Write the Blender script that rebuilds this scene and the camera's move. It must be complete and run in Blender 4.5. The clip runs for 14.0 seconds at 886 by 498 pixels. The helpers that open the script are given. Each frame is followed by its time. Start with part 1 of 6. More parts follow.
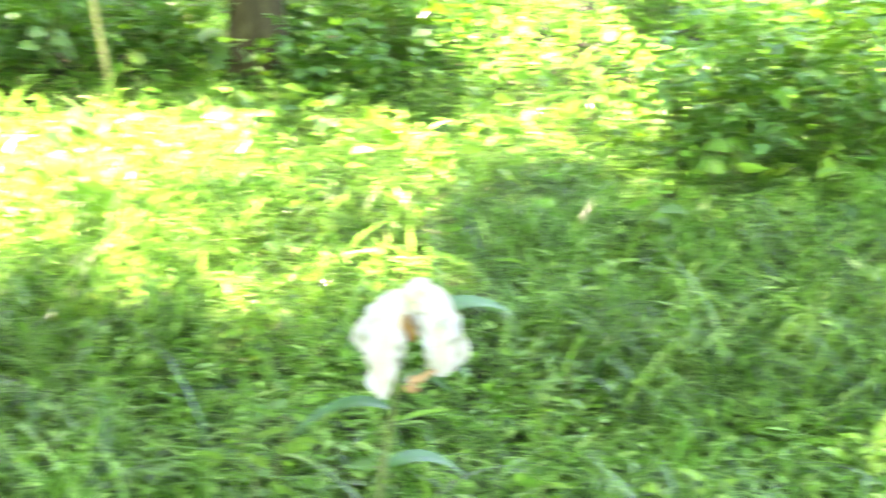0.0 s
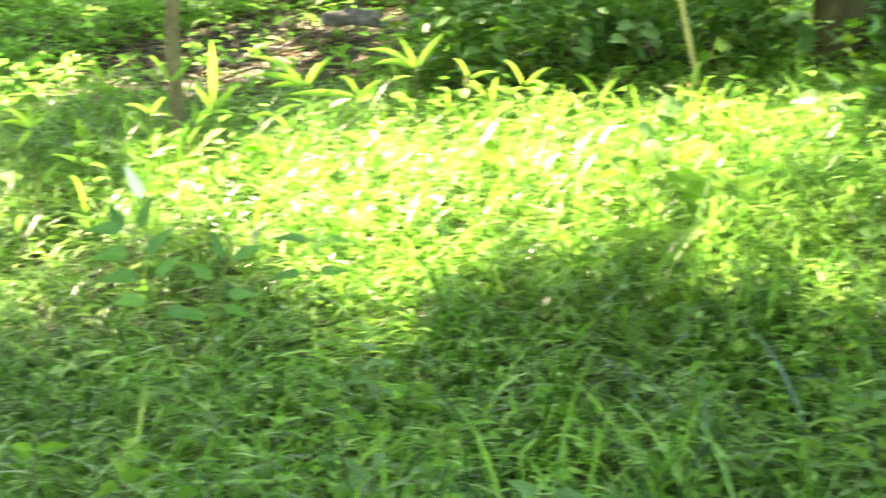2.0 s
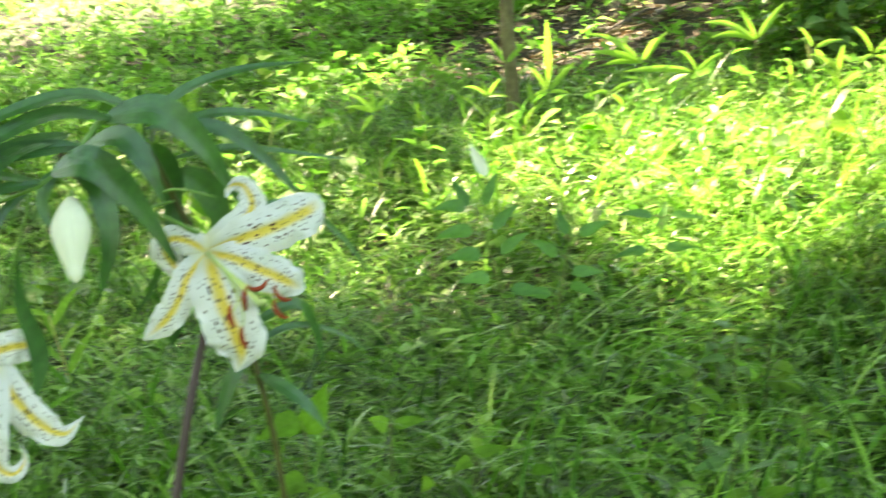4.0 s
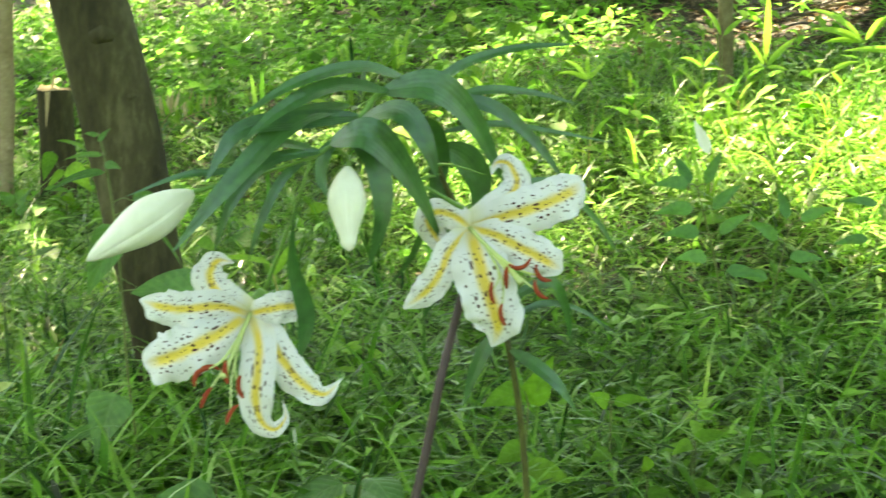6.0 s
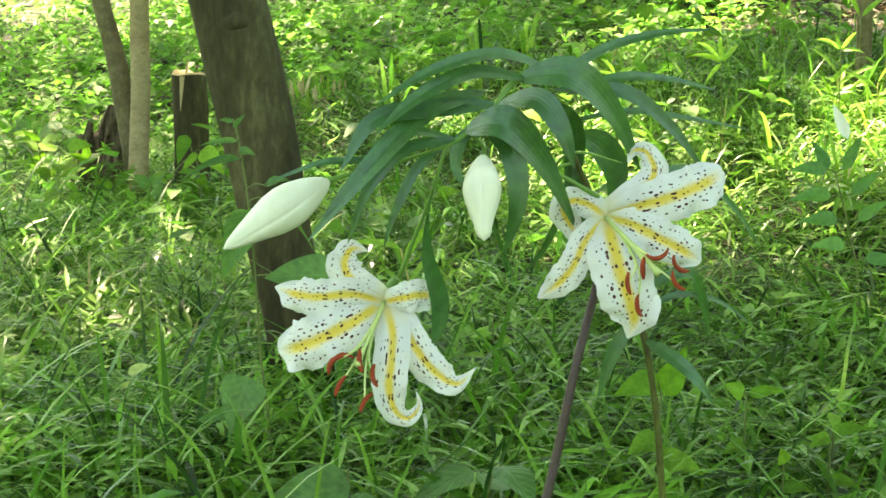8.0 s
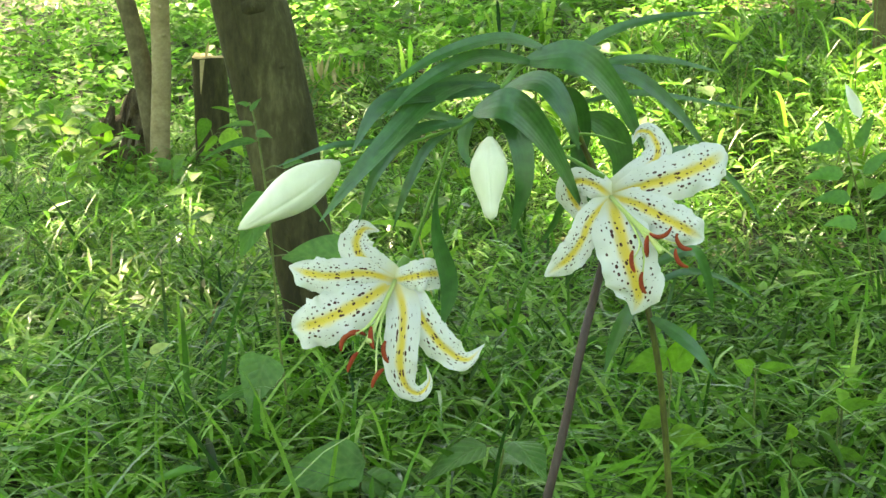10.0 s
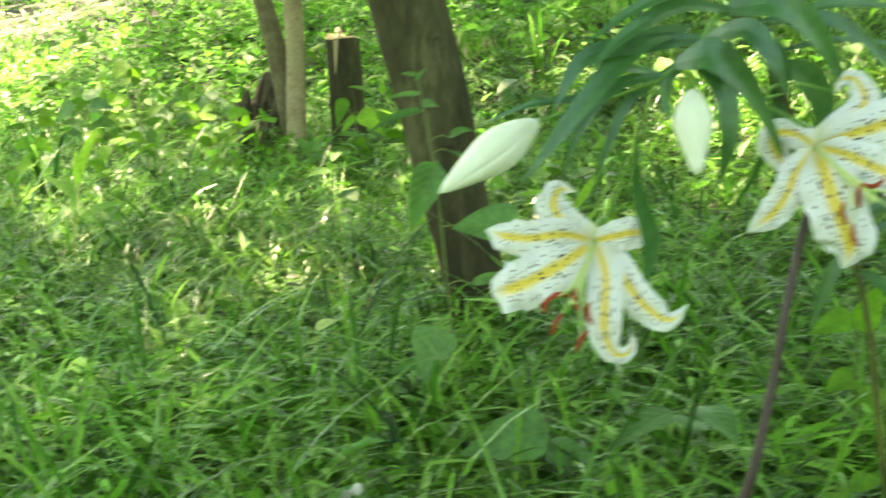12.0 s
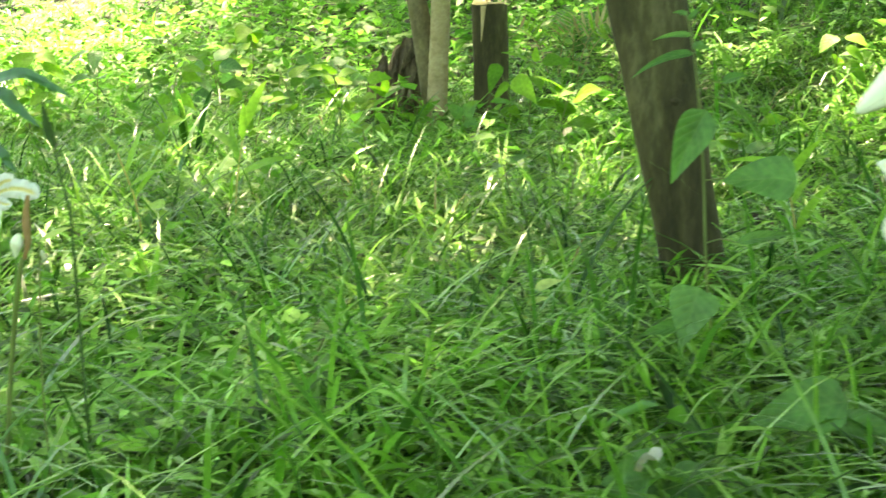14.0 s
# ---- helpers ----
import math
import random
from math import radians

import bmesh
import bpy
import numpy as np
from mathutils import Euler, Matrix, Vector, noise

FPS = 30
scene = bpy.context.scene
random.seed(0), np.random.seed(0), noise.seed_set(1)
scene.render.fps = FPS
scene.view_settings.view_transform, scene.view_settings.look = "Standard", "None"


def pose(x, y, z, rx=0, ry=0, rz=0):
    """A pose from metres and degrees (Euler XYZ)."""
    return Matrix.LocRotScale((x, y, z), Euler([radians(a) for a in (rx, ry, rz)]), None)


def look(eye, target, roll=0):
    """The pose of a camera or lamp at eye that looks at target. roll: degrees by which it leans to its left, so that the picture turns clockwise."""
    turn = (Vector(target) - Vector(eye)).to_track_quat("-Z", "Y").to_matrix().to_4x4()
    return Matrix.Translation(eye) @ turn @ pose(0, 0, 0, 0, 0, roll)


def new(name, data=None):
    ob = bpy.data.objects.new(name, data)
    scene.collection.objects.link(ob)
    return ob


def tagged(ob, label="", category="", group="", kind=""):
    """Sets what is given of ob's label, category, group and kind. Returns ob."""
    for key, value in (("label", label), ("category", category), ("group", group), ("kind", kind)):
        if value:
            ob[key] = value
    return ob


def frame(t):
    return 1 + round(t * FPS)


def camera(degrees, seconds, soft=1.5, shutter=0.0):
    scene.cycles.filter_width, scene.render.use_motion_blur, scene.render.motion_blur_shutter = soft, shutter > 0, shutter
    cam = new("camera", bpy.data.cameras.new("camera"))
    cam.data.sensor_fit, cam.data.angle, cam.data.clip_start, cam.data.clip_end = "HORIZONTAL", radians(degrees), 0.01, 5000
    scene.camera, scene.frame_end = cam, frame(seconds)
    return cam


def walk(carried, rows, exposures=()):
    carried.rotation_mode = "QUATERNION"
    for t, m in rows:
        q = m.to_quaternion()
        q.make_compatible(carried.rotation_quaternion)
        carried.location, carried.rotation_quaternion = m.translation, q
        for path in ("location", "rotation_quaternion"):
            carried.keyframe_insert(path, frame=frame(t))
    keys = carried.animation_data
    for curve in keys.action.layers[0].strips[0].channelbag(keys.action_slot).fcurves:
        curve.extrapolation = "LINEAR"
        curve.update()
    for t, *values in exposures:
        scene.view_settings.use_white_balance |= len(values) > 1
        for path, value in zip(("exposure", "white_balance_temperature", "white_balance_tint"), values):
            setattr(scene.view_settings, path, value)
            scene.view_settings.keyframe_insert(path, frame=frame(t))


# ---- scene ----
cam = camera(34.00, 14.0, soft=1.5, shutter=0.95)
walk(cam, [
    (0.0, look((0.200, -0.113, 0.902), (2.357, 1.945, 0.565), 3.28)),
    (0.5, look((0.170, -0.119, 0.916), (2.077, 2.169, 0.555), 2.64)),
    (1.0, look((0.137, -0.117, 0.914), (1.784, 2.362, 0.537), 1.94)),
    (1.5, look((0.136, -0.130, 0.912), (1.531, 2.497, 0.518), 0.81)),
    (2.0, look((0.136, -0.118, 0.913), (1.336, 2.601, 0.504), 0.52)),
    (2.5, look((0.128, -0.094, 0.911), (1.150, 2.696, 0.493), 0.06)),
    (3.0, look((0.109, -0.068, 0.909), (0.972, 2.773, 0.478), -0.41)),
    (3.5, look((0.116, -0.041, 0.894), (0.818, 2.844, 0.463), -1.27)),
    (4.0, look((0.113, -0.021, 0.871), (0.675, 2.896, 0.447), -2.01)),
    (4.2, look((0.108, -0.018, 0.859), (0.616, 2.909, 0.441), -2.37)),
    (6.5, look((0.003, -0.016, 0.910), (0.133, 2.935, 0.385), 1.12)),
    (7.0, look((0.002, -0.001, 0.884), (0.057, 2.953, 0.364), 0.50)),
    (7.5, look((0.012, 0.006, 0.885), (-0.001, 2.960, 0.357), 0.19)),
    (8.0, look((0.005, 0.000, 0.909), (-0.053, 2.949, 0.359), 0.29)),
    (10.5, look((0.024, -0.049, 0.916), (-0.103, 2.890, 0.324), -0.29)),
    (11.0, look((0.023, -0.050, 0.914), (-0.160, 2.884, 0.314), -0.50)),
    (11.5, look((-0.011, -0.043, 0.910), (-0.277, 2.881, 0.292), -2.09)),
    (12.0, look((-0.076, -0.021, 0.891), (-0.418, 2.894, 0.268), -2.92)),
    (12.5, look((-0.172, -0.004, 0.869), (-0.575, 2.903, 0.244), -2.29)),
    (13.0, look((-0.265, 0.024, 0.860), (-0.697, 2.926, 0.232), -1.67)),
    (13.5, look((-0.353, 0.058, 0.832), (-0.792, 2.957, 0.199), -1.43)),
    (14.0, look((-0.428, 0.091, 0.801), (-0.876, 2.989, 0.165), -1.04)),
], exposures=[(0.0, 5.34, 8300, 22), (1.0, 4.90, 8300, 18), (1.5, 4.62, 8500, 13), (2.0, 4.36, 9100, 10), (3.0, 3.90, 9500, 5), (6.5, 3.85, 10000, 0), (11.0, 3.87, 10000, -2), (14.0, 4.01, 10400, -9)])

# ---- world and sun ----
SUN_DIR = Vector((-0.22, 0.48, 0.85)).normalized()      # towards the sun
world = bpy.data.worlds.new("sky")
scene.world = world
world.use_nodes = True
wn = world.node_tree.nodes
sky = wn.new("ShaderNodeTexSky")
sky.sky_type, sky.sun_disc = "NISHITA", False
sky.sun_elevation = math.asin(SUN_DIR.z)
sky.sun_rotation = math.atan2(SUN_DIR.x, SUN_DIR.y)
wn["Background"].inputs["Strength"].default_value = 0.1
world.node_tree.links.new(sky.outputs["Color"], wn["Background"].inputs["Color"])
sun = new("sun", bpy.data.lights.new("sun", "SUN"))
sun.data.energy, sun.data.angle, sun.data.color = 5.0, radians(1.0), (1.0, 0.905, 0.83)
sun.matrix_world = Matrix.Translation((0, 0, 12)) @ SUN_DIR.to_track_quat("Z", "Y").to_matrix().to_4x4()
scene.view_settings.exposure = 0.0


# ---- materials ----
def material(name):
    m = bpy.data.materials.new(name)
    m.use_nodes = True
    nt = m.node_tree
    for n in list(nt.nodes):
        nt.nodes.remove(n)
    out = nt.nodes.new("ShaderNodeOutputMaterial")
    return m, nt, out


def node(nt, kind, **sets):
    n = nt.nodes.new(kind)
    for k, v in sets.items():
        if k == "ins":
            for key, val in v.items():
                n.inputs[key].default_value = val
    return n


def ramp(nt, stops):
    r = nt.nodes.new("ShaderNodeValToRGB")
    while len(r.color_ramp.elements) < len(stops):
        r.color_ramp.elements.new(0.5)
    for e, (p, c) in zip(r.color_ramp.elements, stops):
        e.position, e.color = p, (*c, 1)
    return r


def leaf_material(name, stops, glow, rough=0.5, through_part=0.45, veins=0.0, patch=1.3, gloss=0.3, pinnate=0.0, sheen=0.0):
    """A leaf: glossy above, letting light through; stops colour one leaf against another."""
    m, nt, out = material(name)
    ln = nt.links.new
    geo = nt.nodes.new("ShaderNodeNewGeometry")
    co = nt.nodes.new("ShaderNodeTexCoord")
    cr = ramp(nt, stops)
    own = nt.nodes.new("ShaderNodeObjectInfo")
    both = nt.nodes.new("ShaderNodeMath")
    both.operation = "ADD"
    ln(geo.outputs["Random Per Island"], both.inputs[0])
    ln(own.outputs["Random"], both.inputs[1])
    wrap = nt.nodes.new("ShaderNodeMath")
    wrap.operation = "FRACT"
    ln(both.outputs["Value"], wrap.inputs[0])
    ln(wrap.outputs["Value"], cr.inputs["Fac"])
    big = node(nt, "ShaderNodeTexNoise", ins={"Scale": patch, "Detail": 3.0})
    ln(co.outputs["Object"], big.inputs["Vector"])
    fine = node(nt, "ShaderNodeTexNoise", ins={"Scale": 90.0, "Detail": 4.0})
    ln(co.outputs["Object"], fine.inputs["Vector"])
    hsv = nt.nodes.new("ShaderNodeHueSaturation")
    mr = node(nt, "ShaderNodeMapRange", ins={"From Min": 0.3, "From Max": 0.7, "To Min": 0.72, "To Max": 1.3})
    ln(big.outputs["Fac"], mr.inputs["Value"])
    mr2 = node(nt, "ShaderNodeMapRange", ins={"From Min": 0.3, "From Max": 0.7, "To Min": 0.8, "To Max": 1.2})
    ln(fine.outputs["Fac"], mr2.inputs["Value"])
    mul = nt.nodes.new("ShaderNodeMath")
    mul.operation = "MULTIPLY"
    ln(mr.outputs["Result"], mul.inputs[0])
    ln(mr2.outputs["Result"], mul.inputs[1])
    ln(cr.outputs["Color"], hsv.inputs["Color"])
    ln(mul.outputs["Value"], hsv.inputs["Value"])
    bs = node(nt, "ShaderNodeBsdfPrincipled", ins={"Roughness": rough, "Specular IOR Level": gloss})
    ln(hsv.outputs["Color"], bs.inputs["Base Color"])
    if sheen:
        again = nt.nodes.new("ShaderNodeMath")
        again.operation = "MULTIPLY"
        again.inputs[1].default_value = 7.31
        ln(wrap.outputs["Value"], again.inputs[0])
        turn_ = nt.nodes.new("ShaderNodeMath")
        turn_.operation = "FRACT"
        ln(again.outputs["Value"], turn_.inputs[0])
        for slot, lo, hi in (("Specular IOR Level", gloss, 0.85), ("Roughness", rough, 0.3)):
            shiny = node(nt, "ShaderNodeMapRange", ins={"From Min": 0.95 - sheen, "From Max": 1.05 - sheen, "To Min": lo, "To Max": hi})
            ln(turn_.outputs["Value"], shiny.inputs["Value"])
            ln(shiny.outputs["Result"], bs.inputs[slot])
    bump = node(nt, "ShaderNodeBump", ins={"Strength": 0.25, "Distance": 0.002})
    if veins:
        uv = nt.nodes.new("ShaderNodeUVMap")
        sep = nt.nodes.new("ShaderNodeSeparateXYZ")
        ln(uv.outputs["UV"], sep.inputs["Vector"])
        s1 = node(nt, "ShaderNodeMath")
        s1.operation = "MULTIPLY"
        s1.inputs[1].default_value = veins
        ln(sep.outputs["X"], s1.inputs[0])
        s2 = nt.nodes.new("ShaderNodeMath")
        s2.operation = "SINE"
        ln(s1.outputs["Value"], s2.inputs[0])
        ln(s2.outputs["Value"], bump.inputs["Height"])
        bump.inputs["Strength"].default_value = 0.09
    elif pinnate:
        uv = nt.nodes.new("ShaderNodeUVMap")
        sep = nt.nodes.new("ShaderNodeSeparateXYZ")
        ln(uv.outputs["UV"], sep.inputs["Vector"])

        def calc(op, a, b=0.0):
            n = nt.nodes.new("ShaderNodeMath")
            n.operation = op
            for i, q in enumerate((a, b)):
                if isinstance(q, (int, float)):
                    n.inputs[i].default_value = q
                else:
                    ln(q, n.inputs[i])
            return n.outputs["Value"]

        off = calc("ABSOLUTE", calc("SUBTRACT", sep.outputs["X"], 0.5))
        rib = calc("POWER", calc("ABSOLUTE", calc("SINE", calc("MULTIPLY", calc("SUBTRACT", sep.outputs["Y"], calc("MULTIPLY", off, 0.55)), pinnate))), 0.5)
        mid = node(nt, "ShaderNodeMapRange", ins={"From Min": 0.0, "From Max": 0.05, "To Min": 0.0, "To Max": 1.0})
        ln(off, mid.inputs["Value"])
        relief = calc("MULTIPLY", rib, mid.outputs["Result"])
        ln(relief, bump.inputs["Height"])
        bump.inputs["Strength"].default_value = 0.5
        pale = nt.nodes.new("ShaderNodeMix")
        pale.data_type = "RGBA"
        ln(calc("MULTIPLY", calc("SUBTRACT", 1.0, relief), 0.16), pale.inputs["Factor"])
        ln(hsv.outputs["Color"], pale.inputs["A"])
        pale.inputs["B"].default_value = (0.3, 0.42, 0.14, 1)
        ln(pale.outputs["Result"], bs.inputs["Base Color"])
    else:
        ln(fine.outputs["Fac"], bump.inputs["Height"])
    ln(bump.outputs["Normal"], bs.inputs["Normal"])
    tr = nt.nodes.new("ShaderNodeBsdfTranslucent")
    mixc = nt.nodes.new("ShaderNodeMix")
    mixc.data_type, mixc.blend_type = "RGBA", "MULTIPLY"
    mixc.inputs["Factor"].default_value = 1.0
    ln(hsv.outputs["Color"], mixc.inputs["A"])
    mixc.inputs["B"].default_value = (*glow, 1)
    ln(mixc.outputs["Result"], tr.inputs["Color"])
    mx = node(nt, "ShaderNodeMixShader", ins={"Fac": through_part})
    ln(bs.outputs["BSDF"], mx.inputs[1])
    ln(tr.outputs["BSDF"], mx.inputs[2])
    ln(mx.outputs["Shader"], out.inputs["Surface"])
    return m


def rough_material(name, stops, scale, stretch=(1, 1, 1), rough=0.85, bump_size=0.01, bump_strength=0.8, spots=None):
    """Bark, soil and wood: two scales of noise in the object's own space."""
    m, nt, out = material(name)
    ln = nt.links.new
    co = nt.nodes.new("ShaderNodeTexCoord")
    mp = node(nt, "ShaderNodeMapping", ins={"Scale": stretch})
    ln(co.outputs["Object"], mp.inputs["Vector"])
    n1 = node(nt, "ShaderNodeTexNoise", ins={"Scale": scale, "Detail": 8.0, "Roughness": 0.65})
    n2 = node(nt, "ShaderNodeTexNoise", ins={"Scale": scale * 7, "Detail": 5.0, "Roughness": 0.7})
    ln(mp.outputs["Vector"], n1.inputs["Vector"])
    ln(mp.outputs["Vector"], n2.inputs["Vector"])
    mixf = nt.nodes.new("ShaderNodeMix")
    mixf.data_type = "FLOAT"
    mixf.inputs["Factor"].default_value = 0.4
    ln(n1.outputs["Fac"], mixf.inputs["A"])
    ln(n2.outputs["Fac"], mixf.inputs["B"])
    cr = ramp(nt, stops)
    ln(mixf.outputs["Result"], cr.inputs["Fac"])
    bs = node(nt, "ShaderNodeBsdfPrincipled", ins={"Roughness": rough, "Specular IOR Level": 0.25})
    ln(cr.outputs["Color"], bs.inputs["Base Color"])
    bump = node(nt, "ShaderNodeBump", ins={"Strength": bump_strength, "Distance": bump_size})
    ln(mixf.outputs["Result"], bump.inputs["Height"])
    ln(bump.outputs["Normal"], bs.inputs["Normal"])
    ln(bs.outputs["BSDF"], out.inputs["Surface"])
    return m


def petal_material(name, white, band, wear=0.0, speckle=0.33):
    """White tepal, a yellow band down its middle, dark raised speckles; the map runs across (x) and along (y) it."""
    m, nt, out = material(name)
    ln = nt.links.new
    uv = nt.nodes.new("ShaderNodeUVMap")
    sep = nt.nodes.new("ShaderNodeSeparateXYZ")
    ln(uv.outputs["UV"], sep.inputs["Vector"])

    def math_node(op, a, b=None):
        n = nt.nodes.new("ShaderNodeMath")
        n.operation = op
        for i, q in enumerate((a, b)):
            if q is None:
                continue
            if isinstance(q, (int, float)):
                n.inputs[i].default_value = q
            else:
                ln(q, n.inputs[i])
        return n.outputs["Value"]

    off = math_node("ABSOLUTE", math_node("SUBTRACT", sep.outputs["X"], 0.5))
    wob = node(nt, "ShaderNodeTexNoise", ins={"Scale": 9.0, "Detail": 3.0})
    ln(uv.outputs["UV"], wob.inputs["Vector"])
    off = math_node("ADD", off, math_node("MULTIPLY", math_node("SUBTRACT", wob.outputs["Fac"], 0.5), 0.10))
    mr = node(nt, "ShaderNodeMapRange", ins={"From Min": 0.03, "From Max": 0.19, "To Min": 1.0, "To Max": 0.0})
    mr.interpolation_type = "SMOOTHSTEP"
    ln(off, mr.inputs["Value"])
    fade = node(nt, "ShaderNodeMapRange", ins={"From Min": 0.80, "From Max": 0.98, "To Min": 1.0, "To Max": 0.0})
    ln(sep.outputs["Y"], fade.inputs["Value"])
    rise = node(nt, "ShaderNodeMapRange", ins={"From Min": 0.0, "From Max": 0.10, "To Min": 0.3, "To Max": 1.0})
    ln(sep.outputs["Y"], rise.inputs["Value"])
    bandfac = math_node("MULTIPLY", math_node("MULTIPLY", mr.outputs["Result"], fade.outputs["Result"]), rise.outputs["Result"])
    mp = node(nt, "ShaderNodeMapping", ins={"Scale": (10.5, 19.0, 1.0)})
    ln(uv.outputs["UV"], mp.inputs["Vector"])
    vor = node(nt, "ShaderNodeTexVoronoi", ins={"Scale": 1.0, "Randomness": 0.85})
    vor.voronoi_dimensions = "2D"
    ln(mp.outputs["Vector"], vor.inputs["Vector"])
    sizes = nt.nodes.new("ShaderNodeSeparateColor")
    ln(vor.outputs["Color"], sizes.inputs["Color"])
    limit = math_node("ADD", math_node("MULTIPLY", sizes.outputs["Red"], speckle), 0.0)
    edge = node(nt, "ShaderNodeMapRange", ins={"From Min": 0.30, "From Max": 0.44, "To Min": 1.0, "To Max": 0.0})
    ln(off, edge.inputs["Value"])
    along = node(nt, "ShaderNodeMapRange", ins={"From Min": 0.8, "From Max": 0.92, "To Min": 1.0, "To Max": 0.0})
    ln(sep.outputs["Y"], along.inputs["Value"])
    clear = node(nt, "ShaderNodeMapRange", ins={"From Min": 0.10, "From Max": 0.24, "To Min": 0.0, "To Max": 1.0})
    ln(sep.outputs["Y"], clear.inputs["Value"])
    limit = math_node("MULTIPLY", limit, clear.outputs["Result"])
    limit = math_node("MULTIPLY", math_node("MULTIPLY", limit, edge.outputs["Result"]), along.outputs["Result"])
    spot = math_node("LESS_THAN", vor.outputs["Distance"], limit)
    pale = ramp(nt, [(0.0, white), (1.0, tuple(c * (0.93 - wear * 0.3) for c in white))])
    ns = node(nt, "ShaderNodeTexNoise", ins={"Scale": 14.0, "Detail": 5.0})
    ln(uv.outputs["UV"], ns.inputs["Vector"])
    ln(ns.outputs["Fac"], pale.inputs["Fac"])
    m0 = nt.nodes.new("ShaderNodeMix")
    m0.data_type = "RGBA"
    deep = node(nt, "ShaderNodeMapRange", ins={"From Min": 0.02, "From Max": 0.14, "To Min": 0.45, "To Max": 0.0})
    ln(sep.outputs["Y"], deep.inputs["Value"])
    ln(deep.outputs["Result"], m0.inputs["Factor"])
    ln(pale.outputs["Color"], m0.inputs["A"])
    m0.inputs["B"].default_value = (0.62, 0.56, 0.14, 1)
    m1 = nt.nodes.new("ShaderNodeMix")
    m1.data_type = "RGBA"
    ln(bandfac, m1.inputs["Factor"])
    ln(m0.outputs["Result"], m1.inputs["A"])
    m1.inputs["B"].default_value = (*band, 1)
    m2 = nt.nodes.new("ShaderNodeMix")
    m2.data_type = "RGBA"
    ln(spot, m2.inputs["Factor"])
    ln(m1.outputs["Result"], m2.inputs["A"])
    m2.inputs["B"].default_value = (0.065, 0.013, 0.015, 1)
    bs = node(nt, "ShaderNodeBsdfPrincipled", ins={"Roughness": 0.55, "Specular IOR Level": 0.3})
    ln(m2.outputs["Result"], bs.inputs["Base Color"])
    bump = node(nt, "ShaderNodeBump", ins={"Strength": 0.5, "Distance": 0.0015})
    ln(math_node("ADD", spot, math_node("MULTIPLY", ns.outputs["Fac"], 0.5)), bump.inputs["Height"])
    ln(bump.outputs["Normal"], bs.inputs["Normal"])
    tr = nt.nodes.new("ShaderNodeBsdfTranslucent")
    ln(m2.outputs["Result"], tr.inputs["Color"])
    mx = node(nt, "ShaderNodeMixShader", ins={"Fac": 0.25})
    ln(bs.outputs["BSDF"], mx.inputs[1])
    ln(tr.outputs["BSDF"], mx.inputs[2])
    ln(mx.outputs["Shader"], out.inputs["Surface"])
    return m


GLOW = (1.52, 1.5, 3.0)
# Darkest stops stand in for shaded gaps, herb's palest for blown-out sun.
M_HERB = leaf_material("herb_leaf", [(0.0, (0.007, 0.030, 0.003)), (0.35, (0.058, 0.18, 0.010)), (0.75, (0.145, 0.32, 0.033)), (1.0, (0.27, 0.42, 0.095))], GLOW, rough=0.46, through_part=0.5, gloss=0.25, sheen=0.12)
M_GRASS = leaf_material("grass_blade", [(0.0, (0.009, 0.042, 0.005)), (0.5, (0.055, 0.170, 0.012)), (1.0, (0.158, 0.31, 0.034))], GLOW, rough=0.38, gloss=0.22, through_part=0.42, sheen=0.3)
M_LILYLEAF = leaf_material("lily_leaf", [(0.0, (0.020, 0.078, 0.022)), (1.0, (0.036, 0.115, 0.028))], (1.5, 1.6, 0.6), rough=0.38, gloss=0.6, through_part=0.2, veins=42.0)
# Bamboo grass leaf colour, paled to stand in for sun on the bank.
M_SASA = leaf_material("bamboo_leaf_sun_paled", [(0.0, (0.12, 0.25, 0.027)), (1.0, (0.20, 0.36, 0.045))], (1.42, 1.5, 1.8), rough=0.45, gloss=0.3, veins=60.0)
M_BROAD = leaf_material("broad_leaf", [(0.0, (0.045, 0.125, 0.030)), (1.0, (0.080, 0.175, 0.046))], (1.5, 1.5, 0.6), rough=0.45, through_part=0.35, patch=14.0, pinnate=22.0)
M_SHRUB = leaf_material("shrub_leaf", [(0.0, (0.04, 0.13, 0.026)), (1.0, (0.085, 0.22, 0.036))], (1.6, 1.5, 0.5), rough=0.4, through_part=0.3)
M_CROWN = leaf_material("crown_leaf", [(0.0, (0.04, 0.11, 0.02)), (1.0, (0.08, 0.2, 0.03))], (1.5, 1.5, 0.4), through_part=0.35)
M_FRESH = leaf_material("fresh_leaf", [(0.0, (0.062, 0.16, 0.013)), (0.6, (0.115, 0.245, 0.020)), (1.0, (0.18, 0.32, 0.036))], (1.3, 1.4, 1.6), rough=0.55, through_part=0.5, patch=9.0, pinnate=20.0, gloss=0.15)
M_SHOOT = leaf_material("dark_shoot", [(0.0, (0.020, 0.055, 0.012)), (1.0, (0.03, 0.075, 0.016))], (1.4, 1.4, 0.6), rough=0.5, through_part=0.15)
M_STRAW = leaf_material("straw", [(0.0, (0.22, 0.18, 0.07)), (1.0, (0.36, 0.31, 0.16))], (1.1, 1.05, 0.9), rough=0.6, through_part=0.3)
# Lifted darks and even tones imitate far growth thrown out of focus.
M_BACK = leaf_material("far_weed_leaf_soft", [(0.0, (0.035, 0.115, 0.008)), (0.5, (0.085, 0.23, 0.016)), (1.0, (0.15, 0.33, 0.035))], GLOW, rough=0.55, through_part=0.55, gloss=0.35)
M_PALE = leaf_material("pale_leaf", [(0.0, (0.34, 0.43, 0.12)), (1.0, (0.45, 0.52, 0.18))], (1.2, 1.2, 1.0), rough=0.5)
